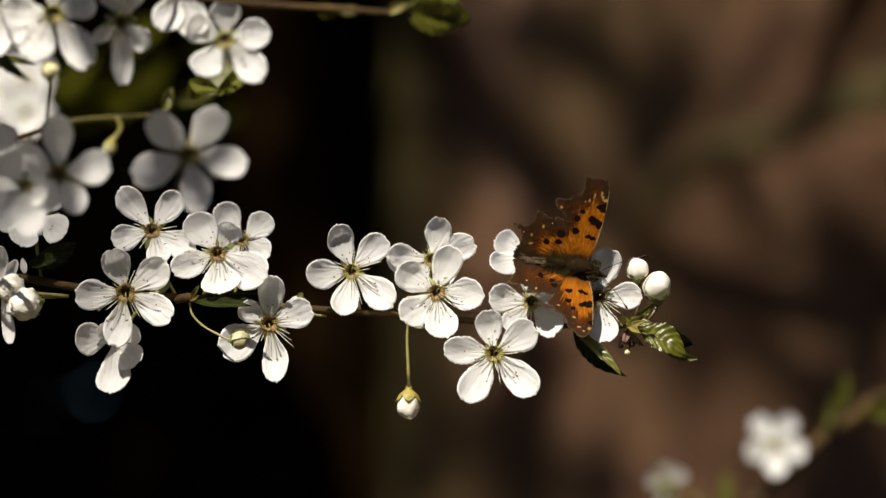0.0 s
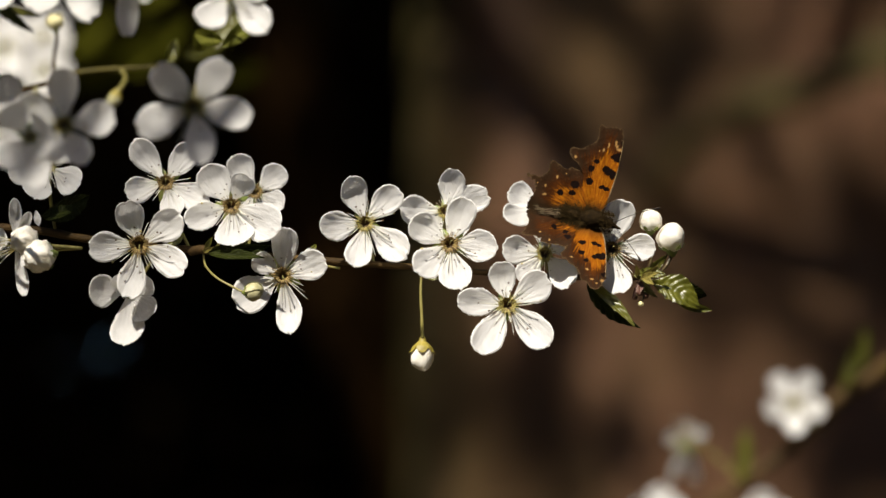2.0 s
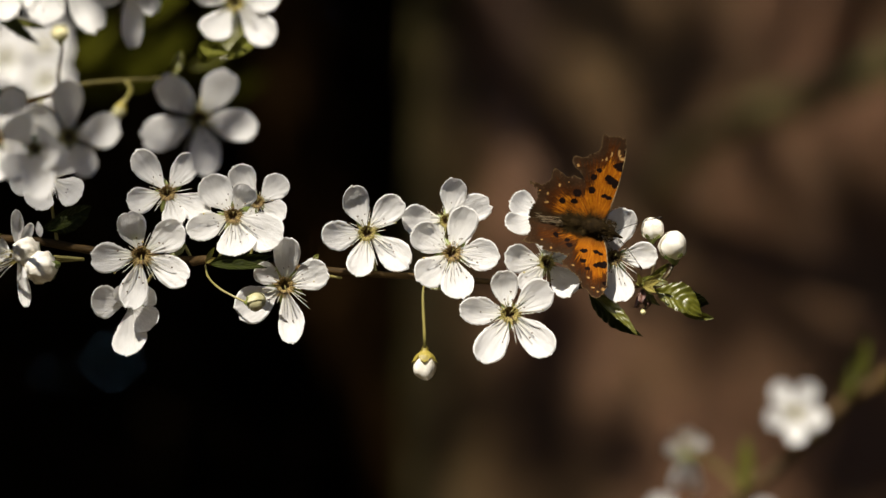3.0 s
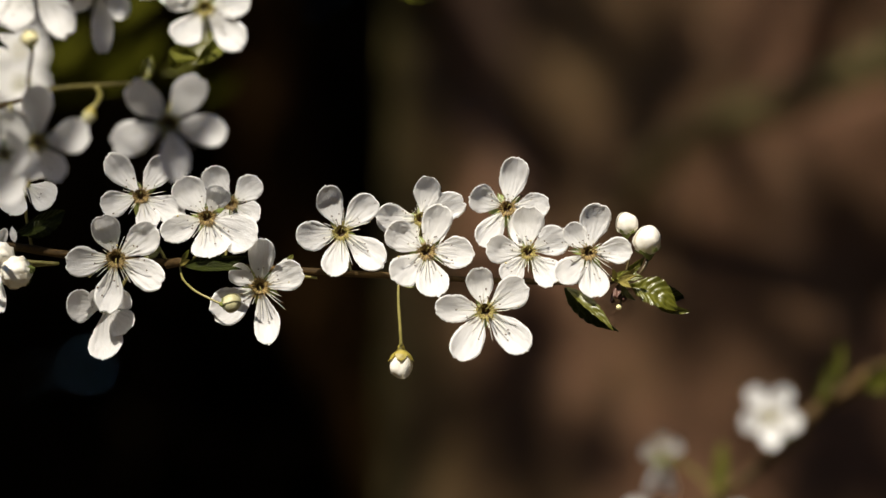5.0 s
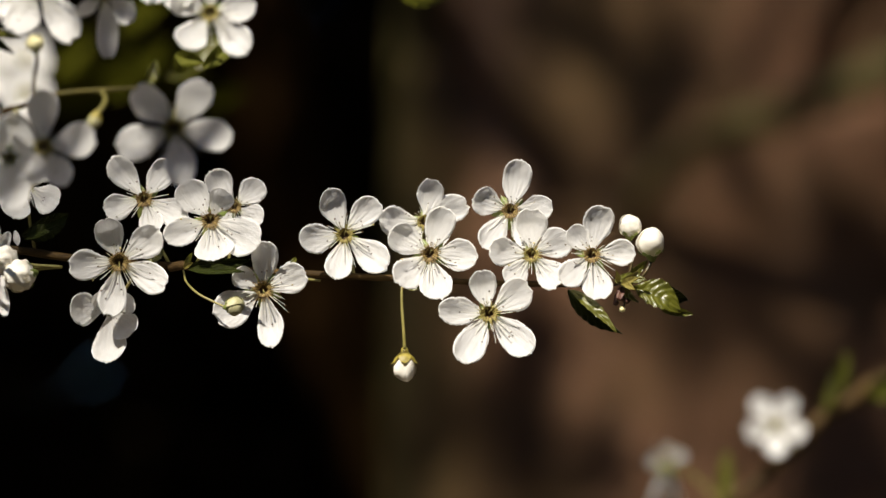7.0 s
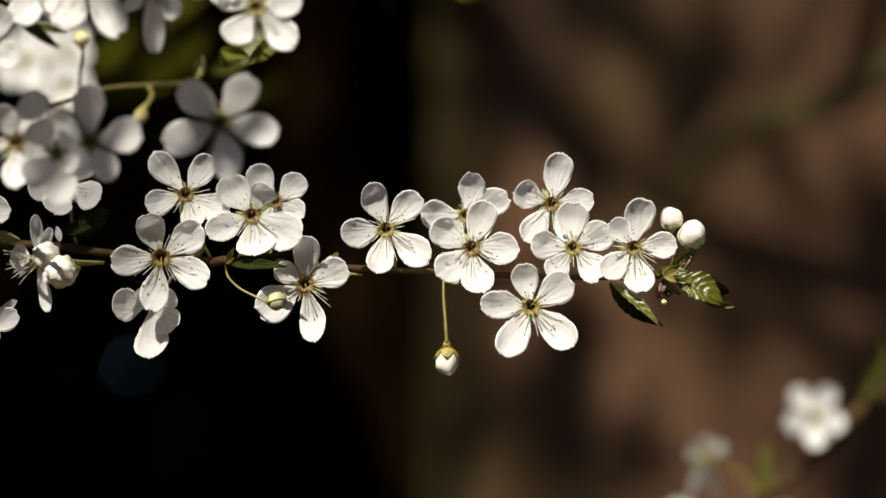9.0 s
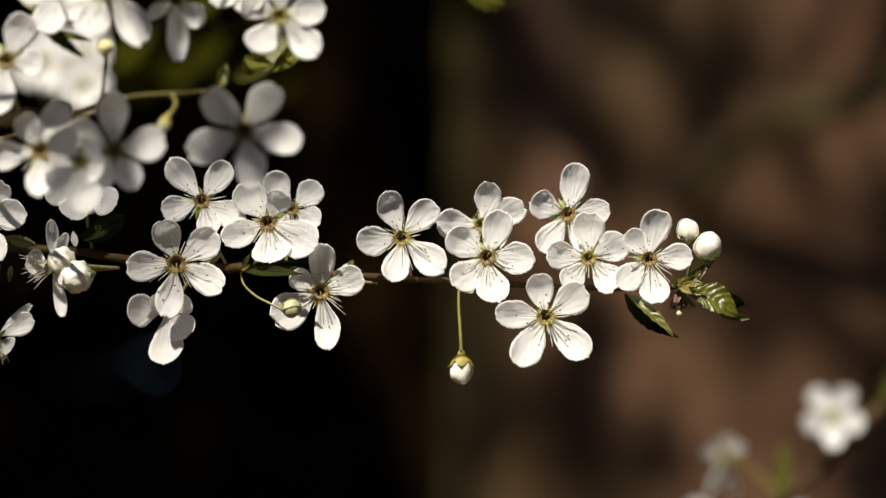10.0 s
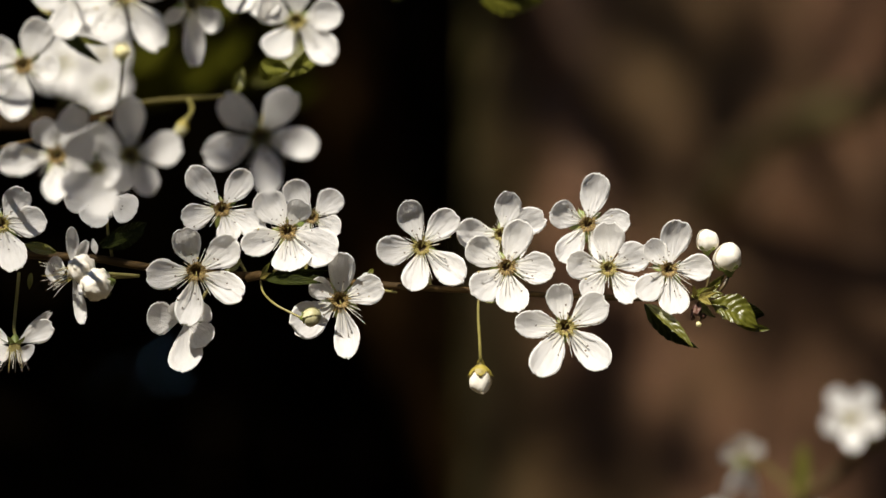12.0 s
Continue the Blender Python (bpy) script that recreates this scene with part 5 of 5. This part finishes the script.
def wing_sheet(name, outline, frayed, seed):
    """The outline with its frayed margin, and points inside it; each point with its distance from that margin, in mm."""
    rag = random.Random(seed)
    edge, torn = [], []
    n0 = len(outline)
    for i in range(n0):
        a, b = Vector(outline[i]), Vector(outline[(i + 1) % n0])
        e = frayed[0] <= i < frayed[1]
        count = max(2, int((b - a).length / 0.3))
        for k in range(count):
            p = a.lerp(b, k / count)
            if e:
                p += Vector((noise.noise((p.x * 2.3, p.y * 2.3, 1)), noise.noise((p.x * 2.3, p.y * 2.3, 5)))) * 0.5
                p += Vector((rag.uniform(-1, 1), rag.uniform(-1, 1))) * 0.22
                torn.append(p.copy())
            edge.append(p)
    lo = Vector((min(p.x for p in edge), min(p.y for p in edge)))
    hi = Vector((max(p.x for p in edge), max(p.y for p in edge)))
    inner = []
    y = lo.y
    while y < hi.y:
        x = lo.x
        while x < hi.x:
            inner.append(Vector((x + rag.uniform(-0.1, 0.1), y + rag.uniform(-0.1, 0.1))))
            x += 0.55
        y += 0.55
    n = len(edge)
    verts, _, faces, _, _, _ = geometry.delaunay_2d_cdt(edge + inner, [(i, (i + 1) % n) for i in range(n)], [list(range(n))], 1, 0.02)
    return [Vector(v) for v in verts], [tuple(f) for f in faces], torn


def wing_mesh(name, sheet, material, offset):
    """A thin wing of two layers 0.12 mm apart, slightly waved along its veins."""
    flat, tris, torn = sheet
    verts, faces, uv = [], [], []
    for layer in (0, 1):
        o = len(verts)
        for q in flat:
            y = offset + 0.12 * layer + 0.25 * math.sin(q.x * 1.1 + q.y * 0.4) + 0.10 * noise.noise((q.x * 0.8, q.y * 0.8, offset))
            verts.append((q.x * MM, y * MM, q.y * MM))
            uv.append((min(1.0, min((q - t).length for t in torn) / 6.0), min(1.0, abs(q.y) / 10.0)))
        faces += [tuple(i + o for i in f) for f in tris]
    me = mesh_of(name, verts, faces, material)
    layer = me.uv_layers.new(name="sheet")
    for lp in me.loops:
        layer.data[lp.index].uv = uv[lp.vertex_index]
    return me


def comma_butterfly():
    b = thing("butterfly", pose(0, 0, 0), "orange butterfly with ragged brown-edged spotted wings on white blossoms", "butterfly")
    warm = (0.285, 0.089, 0.004)
    wings = []
    for name, outline, frayed, key, off in (("forewing", FORE_A, (4, 17), "fore_a", 0.0), ("hindwing", HIND_A, (3, 17), "hind_a", 0.35),
                                            ("forewing", FORE_B, (4, 15), "fore_b", 0.0), ("hindwing", HIND_B, (3, 16), "hind_b", 0.35)):
        sheet = wing_sheet(name, outline, frayed, len(outline))
        mt = wing_material("wing_" + key, SPOTS[key], PALE_MARKS[key], warm, {"fore_a": 0.78, "fore_b": 0.66, "hind_a": 1.0, "hind_b": 0.85}[key], 0.55 if name == "forewing" else 0.26)
        wings.append(part(name, wing_mesh(name, sheet, mt, off), b))
        if name == "forewing":
            q = smooth_path([(x, off + 0.05 + 0.25 * math.sin(x * 1.1 + z * 0.4), z) for x, z in outline[:5]], 6)
            part("costal_vein", mesh_of("costal_vein", *tube([p * MM for p in q], [(0.2 - 0.1 * i / len(q)) * MM for i in range(len(q))], 6), COSTA), wings[-1], None, "pale brown leading edge of the wing")
    # body: abdomen, furry thorax, head with eyes
    def spindle(name, axis, radii, label=""):
        q = smooth_path(axis, 6)
        m_ = len(radii) - 1
        rr = []
        for i in range(len(q)):
            f = i / (len(q) - 1) * m_
            j = min(int(f), m_ - 1)
            rr.append((radii[j] * (1 - f + j) + radii[j + 1] * (f - j)) * MM * (1 + 0.06 * noise.noise((i * 1.7, 2, 3))))
        v, f = tube([p * MM for p in q], rr, 14)
        v = [tuple(Vector(p) + Vector((noise.noise(Vector(p) * 2500), noise.noise(Vector(p) * 2500 + Vector((9, 0, 0))), noise.noise(Vector(p) * 2500 + Vector((0, 9, 0))))) * 0.00018) for p in v]
        return part(name, mesh_of(name, v, f, BODY), b, None, label)
    spindle("abdomen", [(-11.2, 0.8, 0.2), (-7, 0.2, 0.2), (-2.6, 0, 0)], [0.4, 1.1, 1.45, 1.5, 1.2])
    spindle("thorax", [(-3.4, 0, 0), (0, -0.4, 0), (3.8, 0, 0)], [1.2, 2.2, 2.5, 2.2, 1.4])
    head = spindle("head", [(3.2, 0, 0), (5.2, 0, -0.4), (8.2, 0.1, -1.0)], [1.3, 1.5, 1.1, 0.55, 0.18])
    for e in (1, -1):
        part("eye", mesh_of("eye", *ball((5.2 * MM, -0.4 * MM, (0.95 * e - 0.1) * MM), 0.55 * MM, 6, 8), CHITIN), head)
        ends = [(6.2, -0.2, 0.4 * e), (9, -1.0, 2.2 * e + 0.3), (13, -1.2, 4.9), (17.4, -1.2, 7.0)] if e > 0 else \
            [(6.2, -0.2, -0.6), (9.0, -0.4, -2.6), (12.6, -0.4, -5.6), (15.3, 0.0, -8.2)]
        q = smooth_path(ends, 6)
        r = [0.085 * MM] * (len(q) - 3) + [0.2 * MM, 0.34 * MM, 0.24 * MM]
        part("antenna", mesh_of("antenna", *tube([p * MM for p in q], r, 6), CHITIN), b)
    for x, e in ((2.6, 1), (2.6, -1), (0.6, 1), (0.6, -1)):
        q = smooth_path([(x, 0.8, 1.2 * e), (x + 1.6, 2.2, 2.8 * e), (x + 2.2, 6.5, 3.4 * e), (x + 2.6, 9.0, 3.7 * e)], 4)
        part("leg", mesh_of("leg", *tube([p * MM for p in q], [0.16 * MM] * len(q), 5), CHITIN), b)
    # fur over thorax and wing roots
    rnd = random.Random(8)
    hairs = []
    for i in range(1300):
        x = rnd.uniform(-9, 6.0)
        a = rnd.uniform(-2.0, 2.0)
        r0 = 2.0 if x > -2.5 else 1.25
        s = Vector((x, -r0 * math.cos(a), r0 * math.sin(a)))
        d = Vector((rnd.uniform(-1.3, -0.2), -0.6 * math.cos(a), math.sin(a) * 1.0)) * rnd.uniform(0.5, 1.5)
        p0, p1 = s * MM, (s + d) * MM
        hairs.append(tube([p0, (p0 + p1) / 2, p1], [0.06 * MM, 0.05 * MM, 0.015 * MM], 3, False))
    for i in range(420):
        e = rnd.choice((1, -1))
        s = Vector((rnd.uniform(-8, 2.5), -0.7, rnd.uniform(0.8, 1.9) * e))
        d = Vector((rnd.uniform(-0.9, 0.15), rnd.uniform(-0.12, 0.05), rnd.uniform(0.6, 1.0) * e)) * rnd.uniform(1.2, 3.6)
        hairs.append(tube([s * MM, (s + d * 0.5 + Vector((0, -0.2, 0))) * MM, (s + d) * MM], [0.05 * MM, 0.045 * MM, 0.012 * MM], 3, False))
    part("fur", mesh_of("fur", *join(hairs), HAIR), b)
    silky = []
    for i in range(100):
        s = Vector((rnd.uniform(-15, -7), -0.6, rnd.gauss(-0.6, 0.5)))
        d = Vector((rnd.uniform(-1.0, -0.5), rnd.uniform(-0.15, 0.05), rnd.uniform(-0.35, 0.15))) * rnd.uniform(1.2, 2.8)
        silky.append(tube([s * MM, (s + d * 0.5 + Vector((0, -0.15, 0))) * MM, (s + d) * MM], [0.05 * MM, 0.05 * MM, 0.012 * MM], 3, False))
    part("wing_root_hair", mesh_of("wing_root_hair", *join(silky), HAIR_PALE), b, None, "pale silky hair")
    return b, wings


butterfly, WINGS = comma_butterfly()

# ---- moves ----
# seconds, shift across and up (mm), droop (degrees) of the branch in the wind and under the butterfly
SWAY = [
    (0, 1.50, -4.00, 1.53),
    (0.5, 1.20, -5.10, 1.65),
    (1, 1.20, -5.10, 1.55),
    (1.5, 0.50, -2.40, 1.35),
    (2, -0.00, -2.40, 1.46),
    (2.5, 0.10, -3.00, 1.46),
    (3, 0.30, -2.30, 1.19),
    (3.5, 0.40, -3.10, 1.30),
    (3.7, 0.40, -3.10, 1.30),
    (4.2, 0.40, -3.10, 1.30),
    (5.3, 0.00, -0.00, 0.00),
    (5.5, 0.00, -0.00, 0.00),
    (6, -0.10, 0.00, 0.25),
    (6.5, -0.20, 1.10, -0.12),
    (7, -0.30, 1.10, 0.12),
    (7.2, -0.30, 1.10, 0.12),
    (8.8, 0.40, 0.50, -0.20),
    (9, 0.40, 0.50, -0.20),
    (9.5, -0.40, -1.20, 0.09),
    (10, -0.30, -2.10, 0.40),
    (10.5, -1.00, -0.10, -0.07),
    (11, -1.70, 0.50, 0.20),
    (11.5, -2.70, 0.90, -0.00),
    (12, -0.10, -4.30, 0.70),
]
NEAR_SWAY = [
    (0, 4.38, -0.85),
    (0.5, 4.46, -2.23),
    (1, 4.16, -2.02),
    (1.5, 1.66, 0.31),
    (2, 0.79, 0.68),
    (2.5, 1.02, 0.01),
    (3, 1.84, 0.10),
    (3.5, 2.51, -0.66),
    (3.7, 2.51, -0.66),
    (4.2, 2.51, -0.66),
    (5.3, 0.00, -0.00),
    (5.5, 0.00, -0.00),
    (6, 0.14, 0.28),
    (6.5, -0.07, 0.28),
    (7, 0.61, 0.93),
    (7.2, 0.61, 0.93),
    (8.8, 2.44, 0.06),
    (9, 2.44, 0.06),
    (9.5, 3.21, -1.62),
    (10, 3.81, -2.04),
    (10.5, 2.71, -0.98),
    (11, 1.69, 0.45),
    (11.5, -0.07, 0.29),
    (12, 3.15, -2.87),
]


def branch_at(row):
    t, across, up, droop = row
    return AT_FOCUS @ pose(across * MM, 0, up * MM, 0, droop, 0)


def motions():
    walk(main, [(row[0], branch_at(row)) for row in SWAY])
    walk(near, [(t, AT_FOCUS @ pose(a * MM, 0, u * MM)) for t, a, u in NEAR_SWAY])
    # the two blossoms under the butterfly bend, and spring back when it leaves
    for ob, shift, turn in ((pressed, (3.9, 2.5, -1.2), (-22, 0, 0)), (leaned, (-1.8, 0.5, -1.8), (0, 0, 0))):
        home = ob.matrix_basis.copy()
        bent = Matrix.Translation(Vector(shift) * MM) @ home @ pose(0, 0, 0, *turn)
        walk(ob, [(0, bent), (4.2, bent), (4.5, home @ pose(0, 0, 0, turn[0] * -0.3, 0, 0)), (4.8, home), (12, home)])
    # its uppermost petal is pushed back by the wings, a lower one aside
    petals = [c for c in pressed.children if c.name.startswith("petal")]
    upper = max(petals, key=lambda c: c.matrix_basis[2][1])
    lower = min(petals, key=lambda c: c.matrix_basis[2][1] + c.matrix_basis[0][1])
    for ob, before, after in ((upper, pose(0, 0, 0), pose(0, 0, 0, -62, 0, 0)), (lower, pose(0, 0, 0, 0, 27, 0), pose(0, 0, 0))):
        free = Matrix.Translation(ob.matrix_basis.translation) @ ob.matrix_basis.to_quaternion().to_matrix().to_4x4()
        pushed = before @ free @ after
        walk(ob, [(0, pushed), (4.2, pushed), (4.5, free.lerp(pushed, -0.1)), (4.8, free), (12, free)])
    # the butterfly sits on the branch, turns a little, takes off and settles high on the trunk
    turns = {0: 0, 0.5: 0, 1: 0, 1.5: -0.5, 2: 0.5, 2.5: 3.5, 3: 1.5, 3.5: -5, 3.7: -5, 4.2: -3}
    rows = [(row[0], branch_at(row) @ pose(34.4 * MM, -6.5 * MM, 6.5 * MM, 0, 10.5 + turns[row[0]], 0)) for row in SWAY if row[0] in turns]
    flight = [(4.4, (0.050, 1.10, 1.60), -20, 10), (4.6, (0.085, 1.12, 1.66), -40, 0), (4.8, (0.15, 1.25, 1.76), -60, -20),
              (5.1, (0.30, 1.7, 2.05), -75, -30), (5.5, (0.42, 2.3, 2.5), -85, -20), (6.1, (0.40, 2.9, 2.85), -90, -5),
              (6.7, (0.33, 3.19, 2.95), -90, 0), (12, (0.33, 3.19, 2.95), -90, 0)]
    rows += [(t, pose(*p, 0, roll, yaw)) for t, p, roll, yaw in flight]
    walk(butterfly, rows)
    sit = [(0, 16, -20), (0.5, 15, -20), (1, 20, -20), (1.5, 13, -18), (2, 6, -18), (2.5, 8, -20), (3, 9, -18), (3.5, 1, -22), (3.7, 2, -22), (4.2, 15, -20)]
    beats = [(4.3 + 0.1 * i, 62 if i % 2 else -18, -62 if i % 2 else 18) for i in range(24)] + [(6.8, 70, -70), (12, 70, -70)]
    for side, ob in zip((1, 1, 2, 2), WINGS):
        walk(ob, [(row[0], pose(0, 0, 0, row[side], 0, 0)) for row in sit + beats])


motions()
